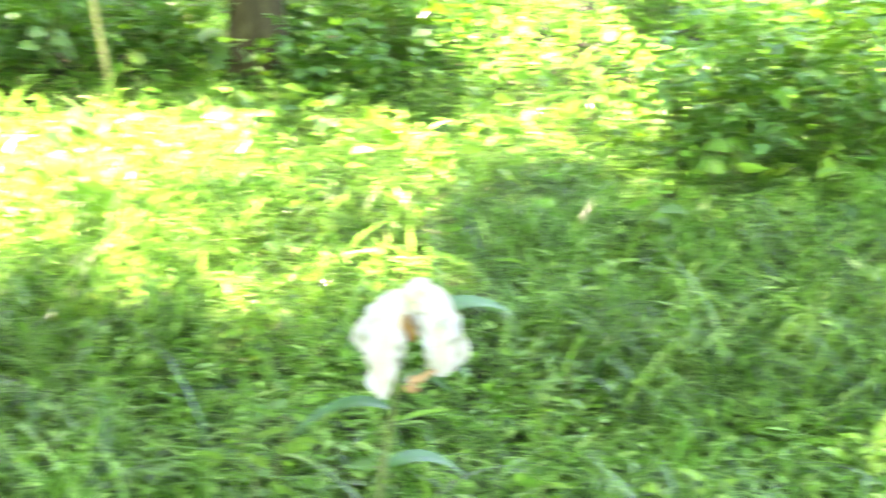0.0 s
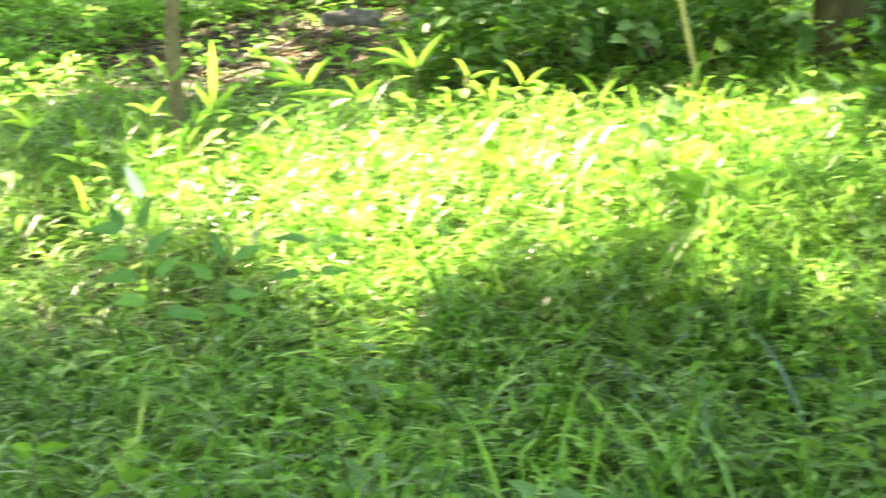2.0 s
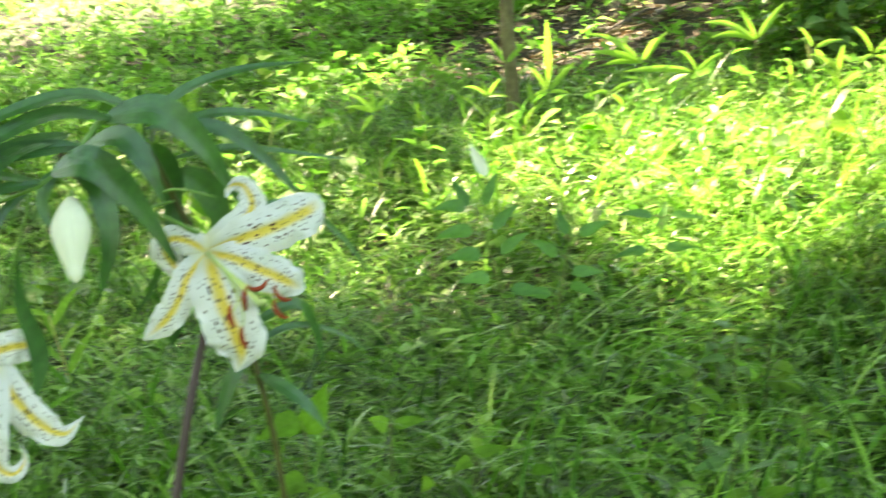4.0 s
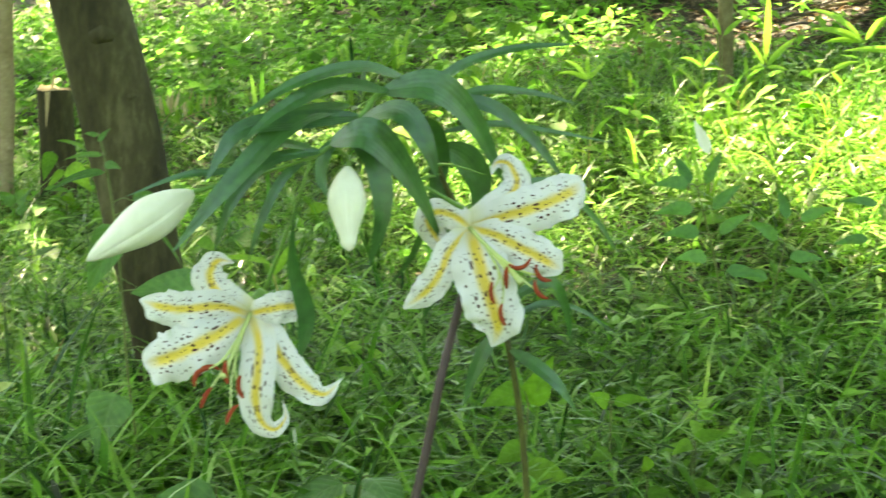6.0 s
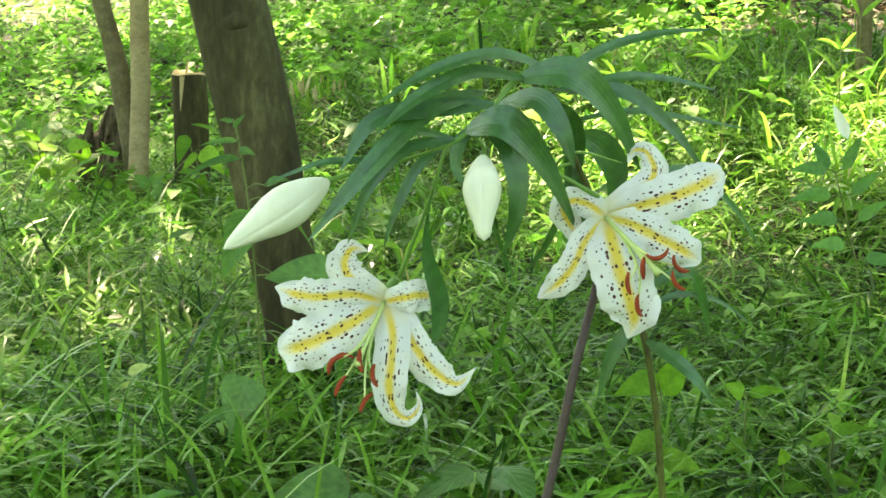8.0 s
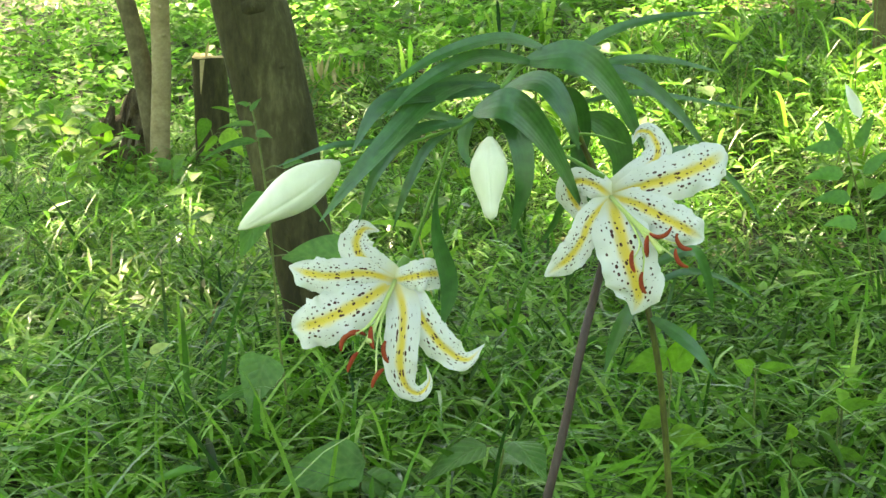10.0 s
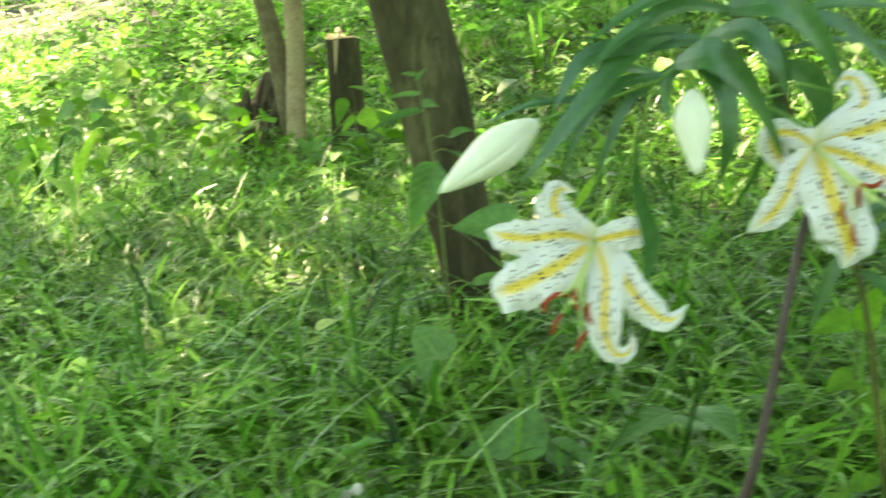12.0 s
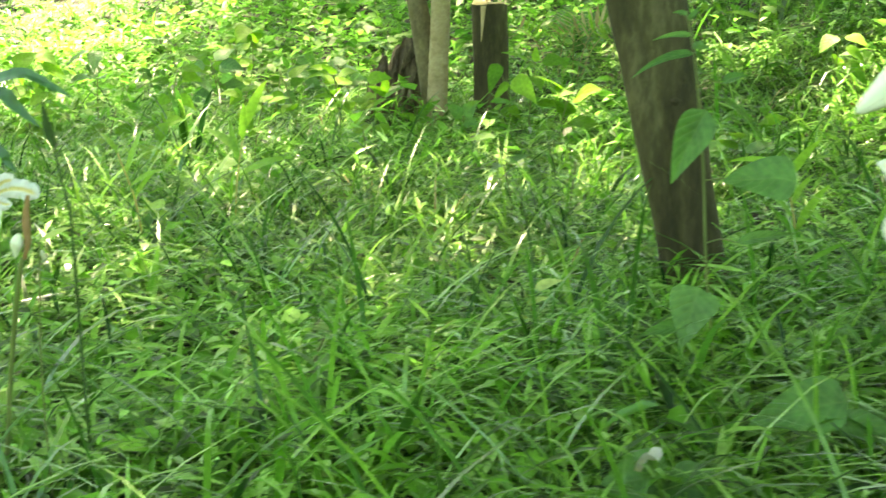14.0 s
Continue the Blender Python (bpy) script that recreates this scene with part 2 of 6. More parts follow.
M_LITTER = leaf_material("dead_leaf", [(0.0, (0.06, 0.042, 0.028)), (0.6, (0.16, 0.12, 0.08)), (1.0, (0.32, 0.26, 0.18))], (1.2, 1.0, 0.7), rough=0.75, through_part=0.1)
M_SOIL = rough_material("soil", [(0.3, (0.010, 0.009, 0.005)), (0.55, (0.022, 0.018, 0.010)), (0.75, (0.055, 0.042, 0.025))], 3.0, bump_size=0.02)
M_BARK = rough_material("bark", [(0.30, (0.014, 0.010, 0.003)), (0.44, (0.027, 0.022, 0.008)), (0.54, (0.054, 0.046, 0.018)), (0.68, (0.125, 0.112, 0.052))], 7.0, (1, 1, 0.30), bump_size=0.014, bump_strength=1.0)
M_BARKMID = rough_material("grey_tan_bark", [(0.3, (0.035, 0.026, 0.012)), (0.48, (0.10, 0.08, 0.04)), (0.7, (0.21, 0.175, 0.1))], 9.0, (0.8, 0.8, 0.6), bump_size=0.008)
M_BARKPALE = rough_material("pale_bark", [(0.28, (0.11, 0.075, 0.035)), (0.48, (0.24, 0.18, 0.095)), (0.72, (0.40, 0.33, 0.2))], 6.0, (1.0, 1.0, 1.5), bump_size=0.005)
M_LOG = rough_material("weathered_log", [(0.34, (0.030, 0.026, 0.026)), (0.5, (0.10, 0.09, 0.085)), (0.64, (0.27, 0.25, 0.235))], 12.0, (0.7, 1, 1), bump_size=0.012)
M_CUT = rough_material("cut_wood", [(0.3, (0.24, 0.17, 0.085)), (0.7, (0.42, 0.32, 0.18))], 14.0, bump_size=0.003)
M_ROT = rough_material("rotten_wood", [(0.32, (0.016, 0.011, 0.006)), (0.46, (0.06, 0.042, 0.024)), (0.56, (0.14, 0.105, 0.065)), (0.70, (0.34, 0.28, 0.19))], 9.0, (1, 1, 0.5), bump_size=0.03)
M_STEM = rough_material("purple_stem", [(0.3, (0.030, 0.018, 0.017)), (0.7, (0.080, 0.050, 0.044))], 30.0, (1, 1, 0.3), rough=0.5, bump_size=0.001)
M_STEMGREEN = rough_material("green_stem", [(0.3, (0.07, 0.10, 0.03)), (0.7, (0.14, 0.17, 0.05))], 30.0, (1, 1, 0.3), rough=0.5, bump_size=0.001)
M_STEMOLIVE = rough_material("olive_stem", [(0.36, (0.022, 0.020, 0.008)), (0.5, (0.06, 0.062, 0.016)), (0.68, (0.12, 0.14, 0.03))], 30.0, (1, 1, 0.3), rough=0.5, bump_size=0.001)
M_PEDICEL = rough_material("pedicel", [(0.3, (0.07, 0.17, 0.03)), (0.7, (0.13, 0.25, 0.06))], 30.0, rough=0.45, bump_size=0.0008)
M_CANE = rough_material("bamboo_cane", [(0.3, (0.3, 0.26, 0.08)), (0.7, (0.48, 0.42, 0.16))], 20.0, (1, 1, 0.2), rough=0.4, bump_size=0.001)
M_PETAL = petal_material("petal", (0.64, 0.625, 0.61), (0.66, 0.47, 0.08))
M_PETALOLD = petal_material("faded_petal", (0.47, 0.45, 0.385), (0.46, 0.40, 0.27), 0.9, speckle=0.1)
M_PETALSIDE = petal_material("side_petal", (0.62, 0.61, 0.59), (0.58, 0.47, 0.20), speckle=0.12)
M_BUD = rough_material("bud", [(0.3, (0.50, 0.49, 0.34)), (0.6, (0.63, 0.62, 0.50))], 6.0, (1, 1, 0.25), rough=0.5, bump_size=0.001)
M_ANTHER = rough_material("anther", [(0.3, (0.17, 0.018, 0.008)), (0.7, (0.30, 0.05, 0.016))], 60.0, rough=0.8, bump_size=0.001)
M_FILAMENT = rough_material("filament", [(0.3, (0.36, 0.44, 0.14)), (0.7, (0.48, 0.54, 0.24))], 30.0, rough=0.5, bump_size=0.0005)
M_WITHER = rough_material("withered_centre", [(0.3, (0.10, 0.04, 0.010)), (0.6, (0.22, 0.12, 0.035))], 60.0, rough=0.8, bump_size=0.002)
M_BROWN = rough_material("withered", [(0.3, (0.20, 0.11, 0.045)), (0.7, (0.34, 0.21, 0.10))], 40.0, rough=0.8, bump_size=0.001)


# ---- building helpers ----
def fast_mesh(name, verts, tris, mat, smooth=True):
    """A mesh of triangles from arrays."""
    me = bpy.data.meshes.new(name)
    verts, tris = np.asarray(verts, np.float32).reshape(-1, 3), np.asarray(tris, np.int32).reshape(-1, 3)
    me.vertices.add(len(verts))
    me.vertices.foreach_set("co", verts.ravel())
    me.loops.add(tris.size)
    me.loops.foreach_set("vertex_index", tris.ravel())
    me.polygons.add(len(tris))
    me.polygons.foreach_set("loop_start", np.arange(0, tris.size, 3, dtype=np.int32))
    me.update(calc_edges=True)
    me.polygons.foreach_set("use_smooth", np.full(len(tris), smooth))
    me.materials.append(mat)
    return me


def grid_mesh(name, rows, mat):
    """A blade: rows of points (along) by (across), with its map."""
    rows = np.asarray(rows, float)
    n, k = rows.shape[:2]
    me = bpy.data.meshes.new(name)
    faces = [(i * k + j, i * k + j + 1, (i + 1) * k + j + 1, (i + 1) * k + j) for i in range(n - 1) for j in range(k - 1)]
    me.from_pydata(rows.reshape(-1, 3).tolist(), [], faces)
    uvl = me.uv_layers.new(name="UVMap")
    for p in me.polygons:
        p.use_smooth = True
        for li in p.loop_indices:
            v = me.loops[li].vertex_index
            uvl.data[li].uv = ((v % k) / (k - 1), (v // k) / (n - 1))
    me.materials.append(mat)
    return me


def part(name, me, parent=None, label=""):
    ob = new(name, me)
    if parent is not None:
        ob.parent = parent
    if label:
        tagged(ob, label)
    return ob


def thing(name, at, label, category, group="", kind=""):
    ob = new(name)
    ob.location = at
    ob.empty_display_size = 0.05
    tagged(ob, label, category, group, kind)
    return ob


def smooth_line(points, n):
    """n points on a smooth line through the given ones."""
    p = np.asarray(points, float)
    p = np.vstack([2 * p[0] - p[1], p, 2 * p[-1] - p[-2]])
    out = []
    for u in np.linspace(0, len(p) - 3 - 1e-6, n):
        i = int(u)
        f = u - i
        a, b, c, d = p[i:i + 4]
        out.append(0.5 * (2 * b + (c - a) * f + (2 * a - 5 * b + 4 * c - d) * f * f + (3 * b - a - 3 * c + d) * f ** 3))
    return np.array(out)


def tube(name, line, radii, mat, sides=10, bumpy=0.0, seed=0, cap=True):
    """A round limb along a line, its radius running through radii, with uneven sides."""
    line = np.asarray(line, float)
    n = len(line)
    rad = np.interp(np.linspace(0, 1, n), np.linspace(0, 1, len(radii)), radii)
    d = np.gradient(line, axis=0)
    d /= np.linalg.norm(d, axis=1)[:, None] + 1e-9
    ref = np.array((1.0, 0.03, 0.02)) if abs(d[0][0]) < 0.8 else np.array((0.02, 1.0, 0.03))
    a = np.cross(d, ref)
    a /= np.linalg.norm(a, axis=1)[:, None]
    b = np.cross(d, a)
    ang = np.linspace(0, 2 * np.pi, sides, endpoint=False)
    rg = np.random.default_rng(seed)
    verts = []
    ph = rg.uniform(0, 6.28, 4)
    for i in range(n):
        wob = 1 + bumpy * (np.sin(2 * ang + ph[0] + i * 0.25) + 0.6 * np.sin(3 * ang + ph[1] - i * 0.4) + 0.5 * np.sin(5 * ang + ph[2] + i * 0.9))
        verts.append(line[i] + (np.cos(ang)[:, None] * a[i] + np.sin(ang)[:, None] * b[i]) * (rad[i] * wob)[:, None])
    verts = np.concatenate(verts)
    tris = []
    for i in range(n - 1):
        for j in range(sides):
            q, w = i * sides + j, i * sides + (j + 1) % sides
            tris += [(q, w, w + sides), (q, w + sides, q + sides)]
    if cap:
        verts = np.vstack([verts, line[0], line[-1]])
        s, e = len(verts) - 2, len(verts) - 1
        for j in range(sides):
            tris += [(s, (j + 1) % sides, j), (e, (n - 1) * sides + j, (n - 1) * sides + (j + 1) % sides)]
    return fast_mesh(name, verts, tris, mat)


def unit(v):
    v = np.asarray(v, float)
    return v / (np.linalg.norm(v, axis=-1, keepdims=True) + 1e-9)


def blade(name, base, tip, lift, width, mat, shape="lance", fold=0.25, n=12, k=5, side=None, wave=0.0, rag=0.0):
    """A long leaf from base to tip, bowed upward by lift, folded along its middle."""
    base, tip = np.asarray(base, float), np.asarray(tip, float)
    mid = (base + tip) / 2 + np.array((0, 0, 2 * lift))
    s = np.linspace(0, 1, n)[:, None]
    line = (1 - s) ** 2 * base + 2 * s * (1 - s) * mid + s ** 2 * tip
    d = unit(np.gradient(line, axis=0))
    if side is None:
        side = np.cross(tip - base, (0, 0, 1.0))
        if np.linalg.norm(side) < 0.3 * np.linalg.norm(tip - base):
            side = side + 0.6 * np.linalg.norm(tip - base) * np.array((1.0, 0.3, 0))
    side = unit(np.asarray(side, float))
    side = unit(side - (d * side).sum(1)[:, None] * d)
    up = np.cross(side, d)
    t = s[:, 0]
    if shape == "lance":
        w = np.sin(np.pi * t ** 0.72) ** 0.8 * (1 - 0.25 * t)
    elif shape == "ovate":
        w = np.sin(np.pi * t ** 0.58) ** 0.85 * (1 - 0.28 * t)
    elif shape == "blunt":
        w = np.minimum(1, 0.35 + 1.9 * t) * np.maximum(0.0, 1 - t ** 7) ** 0.5 * (1 + 0.10 * np.sin(19 * t + 40 * width))
    else:
        w = (1 - t ** 3) ** 0.8 * np.minimum(1, 0.5 + 4 * t)
    w = np.maximum(w, 0.03) * width / 2
    rows = []
    w = w * (1 + rag * (np.sin(23 * t + 60 * width) + 0.7 * np.sin(47 * t + 1)))
    for i in range(n):
        row = []
        for u in np.linspace(-1, 1, k):
            row.append(line[i] + side[i] * (u * w[i] + rag * w[i] * math.sin(31 * t[i] + 3 * u)) + up[i] * (abs(u) * fold * w[i] + wave * w[i] * math.sin(7 * t[i] + 2 * u)))
        rows.append(row)
    return grid_mesh(name, rows, mat)


def soft(s):
    return np.log1p(np.exp(-np.abs(4 * s))) / 4 + np.maximum(s, 0)


def land(x, y):
    """Height of the ground: level glade, then a bank that rises to the back."""
    s = 0.75 * x + 0.65 * y - 3.1
    z = 0.75 * (1 - np.exp(-0.55 * soft(s))) + 2.5 * (1 - np.exp(-0.11 * soft(s - 2.9)))
    return z + 0.02 * np.sin(2.1 * x + 0.7) * np.sin(1.7 * y + 1.3) + 0.012 * np.sin(5.3 * x + 2) * np.sin(4.7 * y)


def clumps(x, y):
    """0 to 1, in patches, for where growth is thick."""
    v = np.sin(1.9 * x + 1.1 * y) + np.sin(-1.3 * x + 2.3 * y + 2) + 0.8 * np.sin(3.7 * x - 2.9 * y + 1) + 0.6 * np.sin(6.1 * x + 5.3 * y) + 0.5 * np.sin(-9 * x + 7.7 * y)
    return 0.5 + 0.5 * np.tanh(v * 0.7)


# ---- ground ----
def spaced(lo, hi, step, far):
    core = np.arange(lo, hi + step / 2, step)
    out = [step * 1.6 ** i for i in range(1, 40)]
    ext = np.cumsum(out)
    ext = ext[ext < far]
    return np.concatenate([lo - ext[::-1], core, hi + ext])


gx, gy = spaced(-7.0, 8.0, 0.12, 500), spaced(-1.5, 15.0, 0.12, 500)
GX, GY = np.meshgrid(gx, gy)
GZ = land(GX, GY)
nx_, ny_ = len(gx), len(gy)
idx = np.arange(nx_ * ny_).reshape(ny_, nx_)
q = np.stack([idx[:-1, :-1], idx[:-1, 1:], idx[1:, 1:], idx[1:, :-1]], -1).reshape(-1, 4)
ground = new("ground", fast_mesh("ground", np.stack([GX, GY, GZ], -1), np.concatenate([q[:, [0, 1, 2]], q[:, [0, 2, 3]]]), M_SOIL))
tagged(ground, "dark woodland soil under grass and dead leaves", "ground", kind="structure")


def bare(x, y):
    """True where the bank is open leaf litter."""
    return ((x - 2.6) / 1.1) ** 2 + ((y - 7.6) / 0.9) ** 2 < 1 + 0.3 * np.sin(3 * x + 2) * np.sin(4 * y)


# ---- growth that nobody could count ----
RG = np.random.default_rng(7)


def scatter(n, r0, r1, a0=-82.0, a1=52.0):
    """n places in a fan of the glade, in degrees left of straight ahead."""
    r = np.sqrt(RG.uniform(r0 * r0, r1 * r1, n))
    a = np.radians(RG.uniform(a0, a1, n))
    return -np.sin(a) * r, np.cos(a) * r


def leaf_cloud(P, D, U, L, W, drop, rich=True):
    """Vertices and triangles of many small leaves at P, pointing along D, with faces up towards U."""
    D = unit(D)
    S = unit(np.cross(D, U))
    N = np.cross(S, D)
    L, W, drop = L[:, None], W[:, None], drop[:, None]
    z = np.array((0, 0, 1.0))
    if rich:
        pts = [P, P + D * L * .3 - S * W * .46 + N * W * .12, P + D * L * .3, P + D * L * .3 + S * W * .46 + N * W * .12,
               P + D * L * .65 - S * W * .36 + N * W * .1 - z * drop * .35, P + D * L * .65 - z * drop * .35, P + D * L * .65 + S * W * .36 + N * W * .1 - z * drop * .35,
               P + D * L - z * drop]
        t = [(0, 1, 2), (0, 2, 3), (1, 4, 5), (1, 5, 2), (2, 5, 6), (2, 6, 3), (4, 7, 5), (5, 7, 6)]
    else:
        pts = [P, P + D * L * .42 - S * W * .5 + N * W * .12 - z * drop * .15, P + D * L * .42 - z * drop * .15, P + D * L * .42 + S * W * .5 + N * W * .12 - z * drop * .15, P + D * L - z * drop]
        t = [(0, 1, 2), (0, 2, 3), (1, 4, 2), (2, 4, 3)]
    V = np.stack(pts, 1)
    k = V.shape[1]
    T = np.arange(len(P))[:, None, None] * k + np.array(t)[None]
    return V.reshape(-1, 3), T.reshape(-1, 3)


def merge(pieces):
    V, T, o = [], [], 0
    for v, t in pieces:
        V.append(v)
        T.append(t + o)
        o += len(v)
    return np.concatenate(V), np.concatenate(T)


def random_up(n, tilt):
    a, b = RG.uniform(0, 2 * np.pi, n), np.abs(RG.normal(0, tilt, n))
    return np.stack([np.cos(a) * np.sin(b), np.sin(a) * np.sin(b), np.cos(b)], 1)


def sprigs(n, r0, r1, size, height, per, rich, a0=-82.0, a1=52.0, wide=0.24):
    """Low creeping plants: short leaning stems with narrow leaves standing off on both sides."""
    x, y = scatter(n, r0, r1, a0, a1)
    keep = RG.uniform(0, 1, n) < (0.45 + 0.55 * clumps(x, y)) * np.where(bare(x, y), 0.22, 1)
    x, y = x[keep], y[keep]
    n = len(x)
    h = height * RG.uniform(0.35, 1.15, n) * (0.55 + 0.6 * clumps(x * 0.6 + 3, y * 0.6))
    lean = RG.uniform(0, 2 * np.pi, n)
    ll = h * RG.uniform(0.3, 1.3, n)
    pieces = []
    for j in range(per):
        f = (j + 0.6 + RG.uniform(-.3, .3, n)) / per
        P = np.stack([x + np.cos(lean) * ll * f, y + np.sin(lean) * ll * f, land(x, y) + h * (f - 0.25 * f * f)], 1)
        az = lean + (1 if j % 2 else -1) * RG.uniform(0.6, 1.5, n)
        el = RG.normal(0.2, 0.35, n)
        D = np.stack([np.cos(az) * np.cos(el), np.sin(az) * np.cos(el), np.sin(el)], 1)
        L = size * RG.uniform(0.6, 1.35, n)
        pieces.append(leaf_cloud(P, D, random_up(n, 0.35), L, L * wide * RG.uniform(.8, 1.25, n), L * RG.uniform(0.05, 0.4, n), rich))
    return merge(pieces)


def rosettes(n, r0, r1, size, height, per, rich):
    """Small round-leaved weeds: leaves on a short stalk, turned up to the light."""
    x, y = scatter(n, r0, r1)
    keep = RG.uniform(0, 1, n) < (0.3 + 0.7 * clumps(1.7 * x + 5, 1.7 * y - 2)) * np.where(bare(x, y), 0.2, 1)
    x, y = x[keep], y[keep]
    n = len(x)
    pieces = []
    for j in range(per):
        az = RG.uniform(0, 2 * np.pi, n)
        rr = RG.uniform(0.01, 0.05, n)
        P = np.stack([x + np.cos(az) * rr, y + np.sin(az) * rr, land(x, y) + height * RG.uniform(0.3, 1.2, n)], 1)
        el = RG.normal(0.0, 0.3, n)
        D = np.stack([np.cos(az) * np.cos(el), np.sin(az) * np.cos(el), np.sin(el)], 1)
        L = size * RG.uniform(0.6, 1.4, n)
        pieces.append(leaf_cloud(P, D, random_up(n, 0.4), L, L * RG.uniform(.55, .8, n), L * RG.uniform(0, 0.3, n), rich))
    return merge(pieces)


def blades(n, r0, r1, length, width, seg=5):
    """Arching grass blades."""
    x, y = scatter(n, r0, r1)
    keep = RG.uniform(0, 1, n) < 0.15 + 0.85 * clumps(0.9 * x - 4, 0.9 * y + 1) ** 1.5 - np.where(bare(x, y), 0.7, 0)
    x, y = x[keep], y[keep]
    n = len(x)
    az = RG.uniform(0, 2 * np.pi, n)
    L = length * RG.uniform(0.45, 1.3, n)
    W = width * RG.uniform(0.6, 1.3, n)
    e0, bend = RG.uniform(0.6, 1.4, n), RG.uniform(0.9, 2.6, n)
    P = np.stack([x, y, land(x, y)], 1)
    side = np.stack([-np.sin(az), np.cos(az), 0 * az], 1)
    pts = []
    for i in range(seg + 1):
        f = i / seg
        w = W * (1 - f ** 2.2) * (0.6 + 0.4 * min(1, 3 * f)) / 2
        if i == seg:
            pts.append(P)
        else:
            pts += [P - side * w[:, None], P + side * w[:, None]]
        el = e0 - bend * (i + 0.5) / seg
        P = P + np.stack([np.cos(az) * np.cos(el), np.sin(az) * np.cos(el), np.sin(el)], 1) * (L / seg)[:, None]
    V = np.stack(pts, 1)
    t = []
    for i in range(seg - 1):
        a = 2 * i
        t += [(a, a + 1, a + 3), (a, a + 3, a + 2)]
    t.append((2 * seg - 2, 2 * seg - 1, 2 * seg))
    T = np.arange(n)[:, None, None] * V.shape[1] + np.array(t)[None]
    return V.reshape(-1, 3), T.reshape(-1, 3)


def stuff(name, data, mat, label, category):
    ob = new(name, fast_mesh(name, *data, mat))
    return tagged(ob, label, category, kind="stuff")


stuff("low_grass_leaves", merge([
    sprigs(3000, 0.9, 3.4, 0.105, 0.18, 7, True, wide=0.105),
    sprigs(5600, 0.9, 3.4, 0.074, 0.17, 7, True, wide=0.14),
    sprigs(2600, 0.9, 3.4, 0.05, 0.14, 6, True, wide=0.22),
    sprigs(17000, 3.4, 6.5, 0.10, 0.2, 7, False, wide=0.105),
    sprigs(7000, 3.4, 6.5, 0.065, 0.16, 6, False, wide=0.17),
    sprigs(900, 0.0, 0.9, 0.09, 0.12, 6, False, 0.0, 360.0),
    sprigs(14000, 0.3, 4.0, 0.09, 0.16, 6, False, 50.0, 280.0),
    sprigs(20000, 4.0, 11.0, 0.18, 0.24, 6, False, 50.0, 280.0)]), M_HERB, "carpet of bright green low stilt grass covering the glade", "grass")
stuff("small_weeds", merge([
    rosettes(4200, 0.9, 3.6, 0.036, 0.1, 5, True),
    rosettes(1500, 3.6, 7.0, 0.042, 0.12, 5, False)]), M_HERB, "small round-leaved green weeds among the grass", "weeds")
# Far growth, its contrast softened by colour rather than by light.
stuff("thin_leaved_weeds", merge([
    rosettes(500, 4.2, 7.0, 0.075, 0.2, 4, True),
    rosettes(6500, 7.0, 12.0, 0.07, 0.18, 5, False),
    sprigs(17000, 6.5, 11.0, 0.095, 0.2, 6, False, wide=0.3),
    sprigs(8500, 11.0, 19.0, 0.125, 0.22, 6, False)]), M_BACK, "yellow-green weeds at the back of the glade, softened as if out of focus", "weeds")
stuff("grass_blades", merge([
    blades(11000, 0.9, 3.6, 0.32, 0.0075),
    blades(6500, 0.9, 3.8, 0.44, 0.0085, 8),
    blades(5500, 2.2, 5.0, 0.42, 0.0125, 7),
    blades(56000, 3.6, 7.0, 0.34, 0.0085, 4),
    blades(12000, 7.0, 13.0, 0.30, 0.014, 3)]), M_GRASS, "arching narrow green grass blades in loose tufts", "grass")


def litter(n, r0, r1, a0=-82.0, a1=52.0, bank=False):
    x, y = scatter(n, r0, r1, a0, a1)
    P = np.stack([x, y, land(x, y) + RG.uniform(0.004, 0.03, n)], 1)
    az = RG.uniform(0, 2 * np.pi, n)
    D = np.stack([np.cos(az), np.sin(az), RG.normal(0, 0.15, n)], 1)
    L = RG.uniform(0.03, 0.075, n)
    return leaf_cloud(P, D, random_up(n, 0.3), L, L * RG.uniform(.35, .6, n), L * RG.normal(0, 0.2, n), False)


stuff("dead_leaves", merge([litter(900, 1.3, 4.5), litter(3500, 4.5, 9.0), litter(9000, 6.5, 10.0, -36, -6)]), M_LITTER, "brown dry fallen leaves lying on the soil", "leaf litter")


# ---- trees ----
# Openings cut in the unseen leaf roof to place the sun patches.
EDGE = [(1.7, 3.9, 0.4, 0.3), (2.1, 3.65, 0.45, 0.3), (2.5, 3.4, 0.4, 0.25), (2.9, 3.3, 0.4, 0.2)]      # frayed near rim of the big opening
SPARSE = [(0.5, 4.0, 9.0, 7.0, 0.24), (-1.9, 4.3, 1.5, 0.9, 0.47), (-0.9, 3.5, 1.0, 0.6, 0.46), (-2.3, 3.0, 1.2, 0.7, 0.42), (0.9, 4.6, 0.7, 0.8, 0.72), (1.2, 3.75, 0.8, 0.5, 0.7), (2.1, 3.25, 0.8, 0.4, 0.42), (1.6, 2.8, 0.9, 0.4, 0.32), (3.6, 3.95, 0.7, 0.5, 0.5), (2.9, 3.0, 0.6, 0.4, 0.5), (-0.1, 4.6, 1.0, 1.2, 0.45), (1.0, 6.2, 0.9, 1.0, 0.45), (-3.6, 8.0, 1.8, 1.5, 0.38), (-2.6, 6.0, 1.2, 0.9, 0.38)]      # where the leaf roof is thinned so that a broken light comes through
